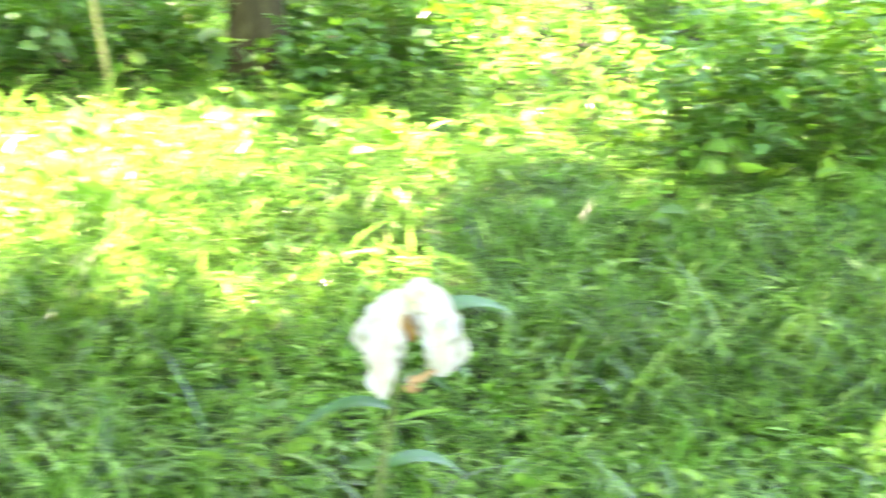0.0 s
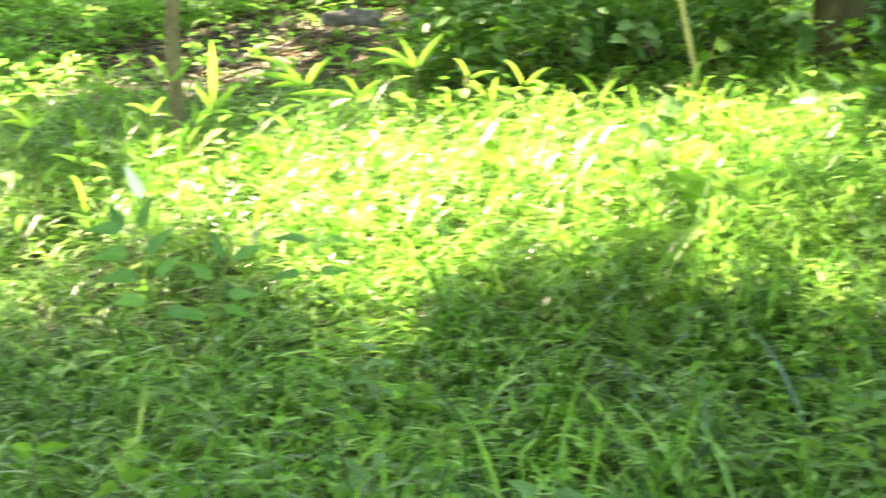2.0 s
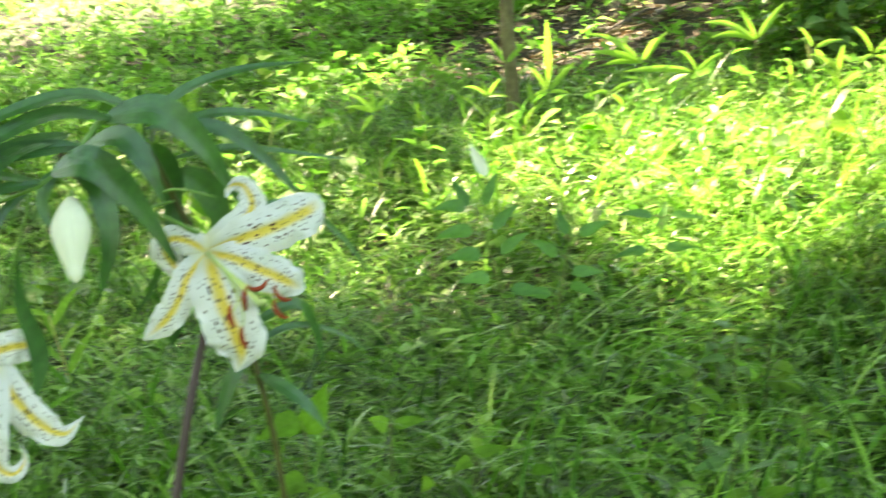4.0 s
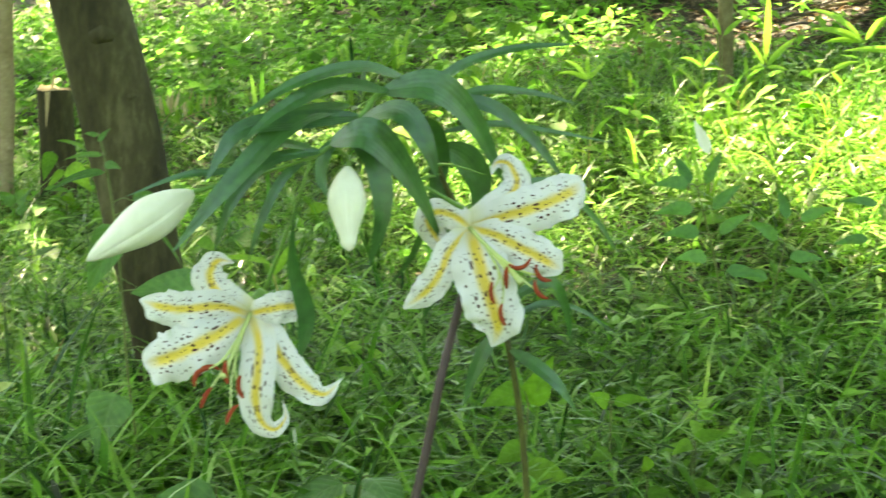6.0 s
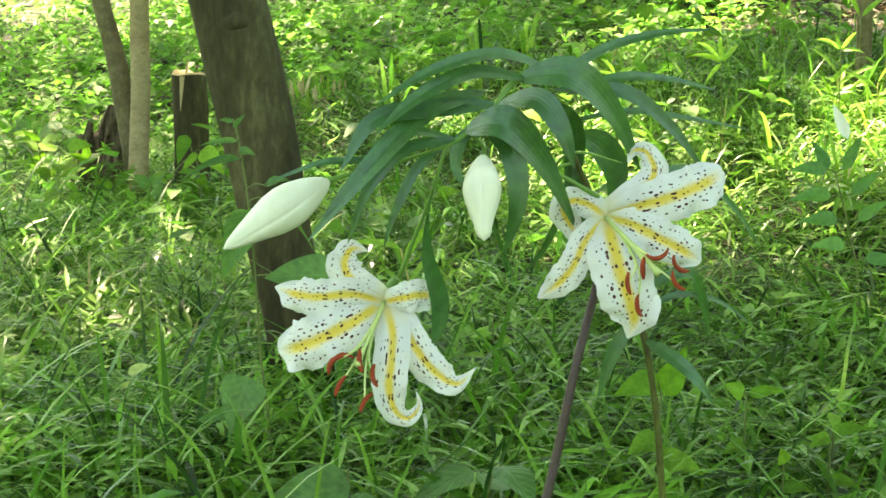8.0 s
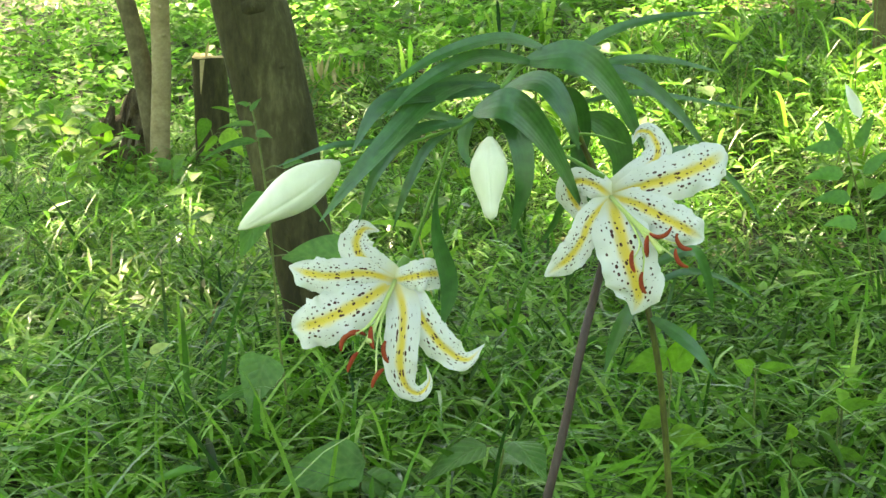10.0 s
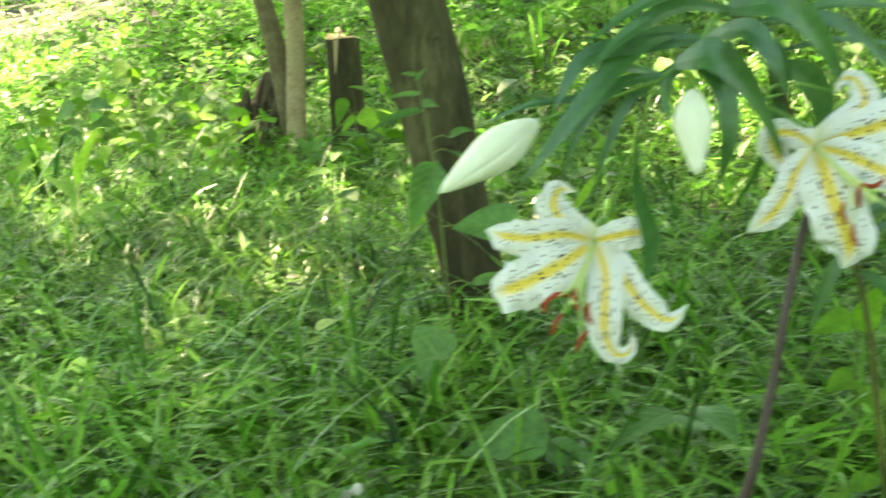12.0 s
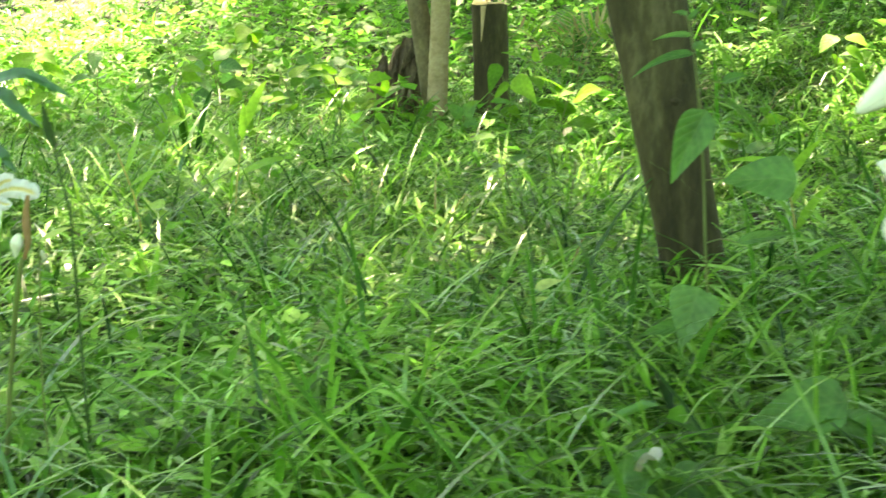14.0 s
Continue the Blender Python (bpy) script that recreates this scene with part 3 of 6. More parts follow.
FLECKS = [(2.63, 2.87, 0.22, 0.09), (2.79, 2.62, 0.24, 0.09), (3.0, 2.70, 0.22, 0.1), (3.18, 2.62, 0.2, 0.09), (3.46, 2.41, 0.18, 0.07), (2.5, 2.66, 0.2, 0.07), (2.6, 3.12, 0.2, 0.08), (3.85, 3.74, 0.26, 0.12), (4.2, 3.62, 0.22, 0.1), (4.4, 3.95, 0.18, 0.08), (4.22, 3.36, 0.22, 0.1), (4.8, 3.14, 0.25, 0.1), (4.92, 3.6, 0.3, 0.12), (4.76, 2.8, 0.2, 0.07), (5.45, 3.5, 0.25, 0.1), (3.34, 3.13, 0.2, 0.07)]      # small sunlit spots on the bank
LIT = FLECKS + [(1.85, 4.65, 0.75, 0.66), (2.5, 4.58, 1.15, 0.78), (3.1, 4.15, 0.6, 0.5), (2.5, 3.84, 0.6, 0.34), (5.85, 3.95, 0.85, 0.62), (5.9, 3.3, 0.5, 0.3), (6.4, 2.7, 0.5, 0.35), (2.9, 2.85, 0.22, 0.09), (2.45, 3.05, 0.25, 0.1), (3.2, 2.75, 0.15, 0.08), (-4.5, 9.2, 0.7, 0.6),
       (-5.4, 11.9, 1.0, 0.8), (2.4, 7.1, 0.45, 0.22), (1.5, 7.5, 0.4, 0.25), (3.3, 7.5, 0.35, 0.2), (0.9, 7.2, 0.3, 0.12), (0.2, 5.2, 0.3, 0.15), (-0.5, 6.2, 0.25, 0.12), (-1.1, 8.4, 0.4, 0.2), (-2.3, 8.0, 0.25, 0.12)] + [
       (3.4, 3.05, 0.25, 0.1), (3.75, 3.25, 0.2, 0.1), (4.1, 3.3, 0.3, 0.14), (-0.75, 4.8, 0.35, 0.16), (-0.6, 5.5, 0.3, 0.14), (-0.1, 5.9, 0.3, 0.14), (0.3, 5.0, 0.35, 0.15), (-0.3, 7.0, 0.2, 0.1), (0.9, 7.0, 0.3, 0.12), (0.5, 5.6, 0.35, 0.14)] + [(0.5 + 2.2 * ((i * 0.618 + 0.2) % 1), 2.55 + 1.0 * ((i * 0.414) % 1), 0.10 + 0.05 * (i % 3), 0.05 + 0.02 * (i % 2)) for i in range(6)]      # openings in the leaf roof: x, y and half widths of the sun on the ground


def opening(gx_, gy_, seed=1):
    """True where a leaf would stand in one of the openings, whose edges are ragged."""
    v = np.zeros(len(gx_))
    fray = np.random.default_rng(seed).normal(0.15, 0.28, len(gx_))
    for cx, cy, rx, ry in LIT:
        ed = 1 + 0.22 * np.sin(5 * gx_ + cx) * np.sin(4 * gy_ + cy) + 0.2 * np.sin(11 * gx_ + 7 * gy_) + 0.2 * np.sin(-9 * gx_ + 13 * gy_ + 1)
        v = np.maximum(v, ((gx_ - cx) / rx) ** 2 + ((gy_ - cy) / ry) ** 2 < ed + fray)
    thin = np.random.default_rng(seed + 1).uniform(0, 1, len(gx_)) < 0.86
    for cx, cy, rx, ry in EDGE:
        v = np.maximum(v, (((gx_ - cx) / rx) ** 2 + ((gy_ - cy) / ry) ** 2 < 1 + fray) & thin)
    some = np.random.default_rng(seed + 2).uniform(0, 1, len(gx_))
    for cx, cy, rx, ry, share in SPARSE:
        v = np.maximum(v, (((gx_ - cx) / rx) ** 2 + ((gy_ - cy) / ry) ** 2 < 1 + fray) & (some < share))
    return v > 0


def crown_leaves(centre, reach, n, seed):
    """Unseen leaf clumps added over a tree as shade, with gaps cut where the sun should land."""
    rg = np.random.default_rng(seed)
    k = n // 45
    a, r = rg.uniform(0, 2 * np.pi, k), np.sqrt(rg.uniform(0, 1, k)) * reach
    C = np.stack([centre[0] + np.cos(a) * r, centre[1] + np.sin(a) * r, centre[2] + rg.normal(0, 0.55, k)], 1)
    P = np.repeat(C, 45, 0) + rg.normal(0, 1, (k * 45, 3)) * (0.34, 0.34, 0.2)
    s = np.array(SUN_DIR)
    hit = P - s * ((P[:, 2] - 0.3) / s[2])[:, None]
    P = P[~opening(hit[:, 0], hit[:, 1])]
    m = len(P)
    D = unit(rg.normal(0, 1, (m, 3)) * (1, 1, 0.4))
    U = unit(rg.normal(0, 0.5, (m, 3)) + (0, 0, 1))
    L = rg.uniform(0.12, 0.22, m)
    return leaf_cloud(P, D, U, L, L * 0.62, L * 0.15, False)


def tree(line, radii, mat, crown_at, reach, leaves, label, seed, sides=18, bumpy=0.035, steps=40, knots=(), more=(), twin=None):
    base = line[0]
    ob = thing("tree", base, label, "tree")
    loc = np.asarray(base, float)
    pts = smooth_line(line, steps)
    part("trunk", tube("trunk", pts - loc, radii, mat, sides, bumpy, seed), ob)
    if twin is not None:
        part("side_stem", tube("side_stem", pts[:int(steps * 0.72)] - loc + np.array(twin), [r * 0.56 for r in radii[:6]], mat, 16, 0.05, seed + 1), ob)
    rg = np.random.default_rng(seed)
    top = pts[-1]
    for i in range(7):
        s0 = pts[int(steps * (0.76 + 0.035 * i))]
        a = i * 2.4 + rg.uniform(0, 1)
        e = np.array(crown_at) + np.array((math.cos(a), math.sin(a), 0)) * reach * rg.uniform(0.5, 0.85) + np.array((0, 0, rg.uniform(-0.4, 0.5)))
        mid = (s0 + e) / 2 + np.array((0, 0, 0.5))
        part("limb", tube("limb", smooth_line([s0, mid, e], 12) - loc, [radii[-1] * 0.7 + 0.01, 0.01], mat, 8, 0.04, i), ob)
    for i, (kx, kz, kr) in enumerate(knots):
        j = int(np.argmin(np.abs(pts[:, 2] - kz)))
        rr = np.interp(j / steps, np.linspace(0, 1, len(radii)), radii)
        c = pts[j] - loc + np.array((kx * rr, -rr * 0.97 * math.sqrt(max(0.05, 1 - kx * kx)), 0))
        part("knot", tube("knot", [c + np.array((0, kr * .8, 0)), c, c + np.array((kx * kr * .6, -kr * .45, kr * .2))], [kr * 1.5, kr * 1.1, kr * .5], mat, 9, 0.12, i), ob)
    v, t = merge([crown_leaves(c, r, n, seed + 100 * i) for i, (c, r, n) in enumerate([(crown_at, reach, leaves), *more])])
    part("crown", fast_mesh("crown", v - loc, t, M_CROWN), ob)
    return ob


# more: unseen leaf masses added to shade the lilies and near grass.
tree([(-0.335, 3.06, -0.1), (-0.348, 3.05, 0.08), (-0.362, 3.05, 0.17), (-0.386, 3.06, 0.29), (-0.416, 3.07, 0.45), (-0.453, 3.09, 0.63), (-0.510, 3.11, 0.866), (-0.70, 3.2, 1.6), (-0.8, 3.5, 3.0), (-0.6, 4.2, 4.6), (-0.3, 4.9, 6.2)],
     [0.080, 0.060, 0.059, 0.066, 0.075, 0.070, 0.05, 0.03], M_BARK, (-0.4, 4.0, 6.2), 5.0, 17000, "dark grey-brown leaning young tree trunk rising from grass", 3, more=[((-1.15, 4.7, 5.7), 2.1, 6500), ((-1.3, 4.6, 5.6), 1.0, 2200), ((0.2, 5.6, 5.9), 1.8, 4500), ((1.4, 4.8, 5.9), 1.7, 4500), ((0.5, 1.1, 6.0), 2.3, 6500)], twin=(-0.044, -0.026, 0.0), knots=[(0.15, 0.82, 0.022), (0.5, 0.68, 0.008), (0.6, 0.5, 0.007), (-0.75, 0.55, 0.009), (-0.5, 0.36, 0.012), (0.2, 0.47, 0.007), (0.35, 0.72, 0.006)])
tree([(-1.27, 5.55, -0.05), (-1.282, 5.54, 0.14), (-1.265, 5.54, 0.5), (-1.258, 5.54, 0.86), (-1.24, 5.6, 1.8), (-1.0, 6.2, 3.6), (-0.6, 7.0, 6.0)],
     [0.046, 0.04, 0.037, 0.033, 0.026, 0.02], M_BARKPALE, (-0.8, 9.5, 6.4), 4.2, 14000, "slender pale tan tree trunk beside a darker one", 5, sides=14, knots=[(0.5, 0.62, 0.008), (-0.5, 0.4, 0.007), (0.2, 0.75, 0.008), (-0.3, 0.52, 0.006), (0.6, 0.3, 0.007), (0.0, 0.25, 0.006)])
tree([(-1.30, 5.60, -0.05), (-1.305, 5.60, 0.15), (-1.36, 5.60, 0.54), (-1.440, 5.62, 0.87), (-1.7, 5.7, 1.8), (-2.2, 6.6, 3.6), (-2.6, 7.8, 6.0)],
     [0.046, 0.041, 0.037, 0.034, 0.028, 0.022], M_BARKMID, (-4.2, 11.0, 6.6), 4.8, 15000, "slender grey-brown trunk leaning beside a pale one", 8, sides=14)
tree([(1.53, 5.72, 0.2), (1.527, 5.72, 0.68), (1.517, 5.72, 1.06), (1.6, 5.8, 1.8), (1.9, 6.3, 3.4), (2.5, 7.4, 6.0)],
     [0.034, 0.031, 0.028, 0.024, 0.018], M_BARKMID, (1.8, 9.2, 6.4), 4.4, 16000, "thin grey-brown sapling at the edge of a sunlit patch", 11, sides=12)
tree([(4.42, 5.12, 0.5), (4.40, 5.12, 0.95), (4.36, 5.13, 1.3), (4.3, 5.3, 2.4), (4.5, 6.0, 4.2), (5.2, 7.0, 6.6)],
     [0.19, 0.145, 0.13, 0.12, 0.1, 0.07], M_BARK, (5.6, 7.2, 6.9), 4.2, 10500, "thick brown trunk behind dark undergrowth", 14, sides=20)


# ---- stumps, log and cane ----
def cut_stump(x, y, z0, z1, r):
    ob = thing("cut_stump", (x, y, z0), "short sawn tree stump with pale cut top in grass", "stump")
    H = z1 - z0
    n, k = 30, 14
    V, T = [], []
    for i in range(k):
        f = i / (k - 1)
        for j in range(n):
            a = 2 * math.pi * j / n
            rr = r * (1.0 + 0.22 * (1 - f) ** 4 + 0.035 * math.sin(3 * a + 1.5) + 0.02 * math.sin(7 * a + 3 * f) + 0.012 * math.sin(13 * a - 5 * f))
            top = H - 0.006 * math.cos(a) - 0.006 * math.sin(2 * a)
            V.append((rr * math.cos(a) + 0.004 * math.sin(3 * f), rr * math.sin(a), -0.05 + f * (top + 0.05)))
    for i in range(k - 1):
        for j in range(n):
            p, q_ = i * n + j, i * n + (j + 1) % n
            T += [(p, q_, q_ + n), (p, q_ + n, p + n)]
    part("body", fast_mesh("body", V, T, M_BARK), ob)
    ring = [V[(k - 1) * n + j] for j in range(n)]
    W = [(x_ * 1.0, y_ * 1.0, z_ - 0.001) for x_, y_, z_ in ring] + [(x_ * 0.9, y_ * 0.9, z_ + 0.006 + 0.004 * math.sin(5 * j)) for j, (x_, y_, z_) in enumerate(ring)] + [(0, 0, H + 0.004)]
    T = []
    for j in range(n):
        j2 = (j + 1) % n
        T += [(j, j2, j2 + n), (j, j2 + n, j + n), (j + n, j2 + n, 2 * n)]
    part("cut_top", fast_mesh("cut_top", W, T, M_CUT), ob, "pale sawn wood face")
    strip = [[(-0.016 + 0.020 * (u - 0.3) * (1 - 0.9 * s_) - 0.006 * s_, -r * 1.02 - 0.004 + 0.008 * abs(u - 0.5), H - 0.004 - 0.24 * H * s_) for u in np.linspace(0, 1, 4)] for s_ in np.linspace(0, 1, 9)]
    part("bare_strip", grid_mesh("bare_strip", strip, M_CUT), ob, "torn strip of bare wood")
    part("splinter", blade("splinter", (-0.01, 0, H), (0.0, 0.01, H + 0.06), 0.0, 0.012, M_CUT, "strap", n=5, k=3), ob)


cut_stump(-1.083, 5.56, 0.0, 0.545, 0.066)


def rotten_stump(x, y, z0, r, h, seed):
    """A broken stump, crumbled away on one side, with a hollow middle and blunt broken lobes."""
    ob = thing("rotten_stump", (x, y, z0), "dark rotten broken tree stump with ragged rim", "stump")
    rg = np.random.default_rng(seed)
    n, m = 48, 14
    A = np.linspace(0, 2 * np.pi, n, endpoint=False)
    lobes = np.zeros(n)
    for a0, hh, ww in [(-1.0, 1.0, 0.5), (-2.2, 0.82, 0.45), (2.9, 0.62, 0.5), (0.4, 0.78, 0.5), (1.6, 0.9, 0.6)]:
        dd = np.abs((A - a0 + np.pi) % (2 * np.pi) - np.pi)
        lobes = np.maximum(lobes, hh * np.clip(1.5 - dd / ww, 0.66, 1))
    rim = h * (lobes + rg.uniform(-0.035, 0.035, n))
    V, T = [], []
    for k in range(m):
        f = k / (m - 1)
        for i in range(n):
            a = A[i]
            chunk = 0.14 * math.sin(2 * a + 1 + 1.5 * f) + 0.05 * math.sin(5 * a + 9 * f) + 0.06 * math.sin(7 * a - 14 * f + 2) * math.sin(9 * f) + 0.075 * rg.uniform(-1, 1)
            rr = r * (1.22 - 0.32 * f ** 0.8 + chunk)
            V.append((rr * math.cos(a), rr * math.sin(a), -0.05 + f * (rim[i] + 0.05)))
    for k in range(5):
        f = 1 - k / 4
        for i in range(n):
            a = A[i]
            rr = r * (0.35 + 0.40 * f + 0.05 * math.sin(6 * a + 2 * k))
            V.append((rr * math.cos(a), rr * math.sin(a), (rim[i] * f + 0.42 * h * (1 - f)) - 0.012))
    for k in range(m + 4):
        for i in range(n):
            p, q_ = k * n + i, k * n + (i + 1) % n
            T += [(p, q_, q_ + n), (p, q_ + n, p + n)]
    part("shell", fast_mesh("shell", V, T, M_ROT, False), ob)
    for i in range(7):
        a = rg.uniform(3.4, 6.0)
        p = np.array((math.cos(a) * r * 1.12, math.sin(a) * r * 1.12, rg.uniform(0.02, 0.12)))
        q_ = p + np.array((rg.uniform(-.015, .015), 0.012, rg.uniform(.08, .16)))
        part("bark_scale", tube("bark_scale", [p, (p + q_) / 2 - np.array((0, 0.006, 0)), q_], [0.006, 0.014, 0.004], M_ROT, 7, 0.25, i), ob)


rotten_stump(-1.49, 5.86, 0.02, 0.115, 0.38, 2)

log = thing("fallen_log", (2.88, 7.30, 1.03), "weathered dark grey broken log lying on leaf litter", "log")
part("bark", tube("bark", smooth_line([(-0.17, 0.07, 0.03), (-0.08, 0.03, 0.045), (0.03, -0.01, 0.05), (0.12, -0.05, 0.045)], 26), [0.030, 0.042, 0.046, 0.043], M_LOG, 18, 0.14, 3), log)
part("broken_end", tube("broken_end", [(0.12, -0.05, 0.045), (0.127, -0.053, 0.045)], [0.036, 0.028], M_ROT, 16, 0.15, 3), log, "dark hollow end")
part("branch_stub", tube("branch_stub", smooth_line([(-0.05, 0.02, 0.075), (-0.03, -0.01, 0.115), (0.0, -0.03, 0.13)], 10), [0.016, 0.012, 0.006], M_LOG, 9, 0.1, 5), log)
STICK = random.Random(17)
for i in range(20):
    sx, sy, sa, sl = STICK.uniform(1.75, 3.5), STICK.uniform(6.7, 7.9), STICK.uniform(-0.5, 0.5) + (1.2 if i % 4 == 0 else 0), STICK.uniform(0.18, 0.5)
    sz = float(land(np.array([sx]), np.array([sy]))[0])
    ends = [np.array((math.cos(sa), math.sin(sa), 0)) * sl * f for f in (-0.5, -0.1, 0.25, 0.5)]
    pts_ = [e + np.array((0, STICK.uniform(-.03, .03), float(land(np.array([sx + e[0]]), np.array([sy + e[1]]))[0]) - sz + STICK.uniform(0.012, 0.05))) for e in ends]
    ob = tagged(new("dead_branch", tube("dead_branch", smooth_line(pts_, 14), [STICK.uniform(.006, .014), 0.006, 0.003], M_LOG if i % 2 else M_BARKMID, 8, 0.12, i)), "dry grey dead branch lying on leaf litter", "branch", "fallen branches")
    ob.location = (sx, sy, sz)


def cane(name, base, tip, r, label):
    ob = thing(name, base, label, "cane")
    d = np.array(tip) - np.array(base)
    part("culm", tube("culm", [d * s for s in np.linspace(-0.02, 1, 14)], [r, r * 0.85], M_CANE, 10, 0.01, 1), ob)
    for i in range(1, 6):
        part("node_ring", tube("node_ring", [d * (i / 6 - 0.004), d * (i / 6), d * (i / 6 + 0.004)], [r * 0.95, r * 1.35, r * 0.95], M_CANE, 10, 0, 1), ob)


cane("bamboo_cane", (3.83, 5.32, 0.52), (3.62, 5.42, 1.5), 0.013, "yellowish dry bamboo cane standing at the bank")
cane("bamboo_cane", (2.86, 5.75, 0.5), (2.84, 5.78, 0.83), 0.009, "short dry reddish cane among bamboo grass")


# ---- lilies ----
def shaped_tepal(line, width, frame3, blunt=0.0, phase=0.0, slim=0.0, tilt=0.0, ruffle=1.0, wide_at=0.5, mat=None):
    """A tepal along a bent midline in the flower's frame; tilt turns its face round the midline, wide_at says where it is widest."""
    X, Y, Z = frame3
    pts = smooth_line(line, 38)
    n = len(pts)
    s = np.linspace(0, 1, n)
    mid = pts[:, :1] * X + pts[:, 1:2] * Y + pts[:, 2:] * Z
    d = unit(np.gradient(mid, axis=0))
    side = unit(np.cross(d, Z + 0.001 * X))
    for i in range(1, n):
        if (side[i] * side[i - 1]).sum() < 0:
            side[i] = -side[i]
    nrm = np.cross(side, d)
    th = radians(tilt) * np.minimum(1, 2 * s)[:, None]
    side, nrm = side * np.cos(th) + nrm * np.sin(th), nrm * np.cos(th) - side * np.sin(th)
    q_ = s ** (math.log(0.5) / math.log(wide_at))
    w = (0.55 * (1 - s) ** 2 + np.sin(np.pi * np.clip(q_ * (0.93 - 0.15 * blunt) + 0.04, 0, 1)) ** 0.75) * np.clip((1.01 - s) / (0.22 - 0.13 * blunt), 0, 1) ** (0.62 - 0.2 * blunt) * (1 - slim * s ** 1.5)
    w = np.minimum(w, 1.0) * width / 2
    rows = []
    for i in range(n):
        row = []
        for u in np.linspace(-1, 1, 15):
            grow = min(1, 1.5 * s[i])
            wave = ruffle * 0.26 * w[i] * abs(u) ** 2.4 * (math.sin(17 * s[i] + phase + 2.5 * u) + 0.6 * math.sin(33 * s[i] + 2 * phase - u)) * grow
            groove = -0.13 * w[i] * math.exp(-(u / 0.15) ** 2) - 0.26 * w[i] * abs(u) ** 2.5
            edge_ = 1 + ruffle * (0.045 * math.sin(27 * s[i] + 3 * phase + 2 * u) + 0.04 * math.sin(55 * s[i] + phase + 3 * u)) * grow
            row.append(mid[i] + side[i] * (u * w[i] * edge_) + nrm[i] * (wave + groove))
        rows.append(row)
    return grid_mesh("tepal", rows, mat or M_PETAL)


def open_lily(parent, loc, throat, eye, tepals, anthers, style, tube_to, unit_=1 / 1540):
    """A wide open lily; its tepals, anthers and style are laid out in the plane that the flower faces, in small units."""
    throat = np.array(throat, float)
    Z = unit(np.array(eye, float) - throat)
    X = unit(np.cross((0, 0, 1.0), Z))
    Y = np.cross(Z, X)
    F = (X, Y, Z)
    fl = new("flower")
    fl.parent = parent
    fl.location = tuple(throat - loc)
    tagged(fl, "open white lily flower with yellow bands and dark speckles")
    for i, (line, width, more) in enumerate(tepals):
        part("tepal", shaped_tepal([(p * unit_, q_ * unit_, r_ * unit_) for p, q_, r_ in line], width * unit_, F, phase=1.9 * i, **more), fl)
    back = X * tube_to[0] * unit_ + Y * tube_to[1] * unit_ - Z * 0.02
    part("tube", tube("tube", smooth_line([back, back * 0.5 - Z * 0.012, -Z * 0.006], 10), [0.004, 0.008, 0.009], M_PEDICEL, 14, 0.05), fl)
    sd = X * style[0] * unit_ + Y * style[1] * unit_ + Z * 0.060
    for i, (p, q_, ang, bow) in enumerate(anthers):
        e = X * p * unit_ + Y * q_ * unit_ + Z * (0.062 + 0.008 * math.sin(2.3 * i))
        part("filament", tube("filament", smooth_line([Z * 0.002, sd * 0.42 + e * 0.10, sd * 0.5 + e * 0.38, e], 14), [0.0018, 0.0013, 0.0010], M_FILAMENT, 7), fl)
        ad = X * math.cos(radians(ang)) + Y * math.sin(radians(ang))
        cv = np.cross(Z, ad) * bow
        an = smooth_line([e - ad * 0.0125 - cv * 0.006, e - ad * 0.007 - cv * 0.001, e + cv * 0.001, e + ad * 0.007 - cv * 0.001, e + ad * 0.0125 - cv * 0.006], 13)
        part("anther", tube("anther", an, [0.0012, 0.0026, 0.0029, 0.0026, 0.0012], M_ANTHER, 8, 0.07, i), fl, "rust-red anther")
    e = X * style[0] * 1.2 * unit_ + Y * style[1] * 1.2 * unit_ + Z * 0.070
    part("pistil", tube("pistil", smooth_line([Z * 0.0, e * 0.5 + Z * 0.004, e], 12), [0.0028, 0.0020, 0.0017, 0.0016, 0.0036], M_FILAMENT, 9), fl)
    return fl


def lily_bud(parent, loc, base, tip, radius, blunt=0.1):
    """A closed bud: fullest towards its base, three-sided, with a groove where each outer tepal folds."""
    base, tip = np.array(base, float) - loc, np.array(tip, float) - loc
    d = unit(tip - base)
    L = np.linalg.norm(tip - base)
    a = unit(np.cross(d, (0.1, 1, 0.2)))
    b = np.cross(d, a)
    S = np.linspace(0, 1, 22)
    prof = np.interp(S, [0, 0.03, 0.1, 0.2, 0.32, 0.42, 0.54, 0.68, 0.82, 0.93, 0.985, 1.0], [0.16, 0.30, 0.52, 0.76, 0.95, 1.0, 0.92, 0.70, 0.47, 0.27 + blunt, 0.14 + blunt, 0.03])
    V, T, k = [], [], 90
    for s, r in zip(S, prof):
        for j in range(k):
            q_ = 2 * math.pi * j / k
            fold = math.exp(-((((q_ + 1.571 + 0.25 * s) % 2.0944) - 1.0472) / 0.06) ** 2)
            rr = radius * r * (1 + 0.07 * math.cos(3 * (q_ + 1.571)) - 0.06 * fold * math.sin(math.pi * s) ** 0.5 + 0.012 * math.sin(9 * q_ + 7 * s))
            V.append(base + d * L * s + a * rr * math.cos(q_) + b * rr * math.sin(q_) + a * 0.05 * L * (s - 0.5) * (s - 0.5) - a * 0.0125 * L)
    for i in range(len(S) - 1):
        for j in range(k):
            p, q_ = i * k + j, i * k + (j + 1) % k
            T += [(p, q_, q_ + k), (p, q_ + k, p + k)]
    return part("bud", fast_mesh("bud", V, T, M_BUD), parent, "closed greenish white lily bud")


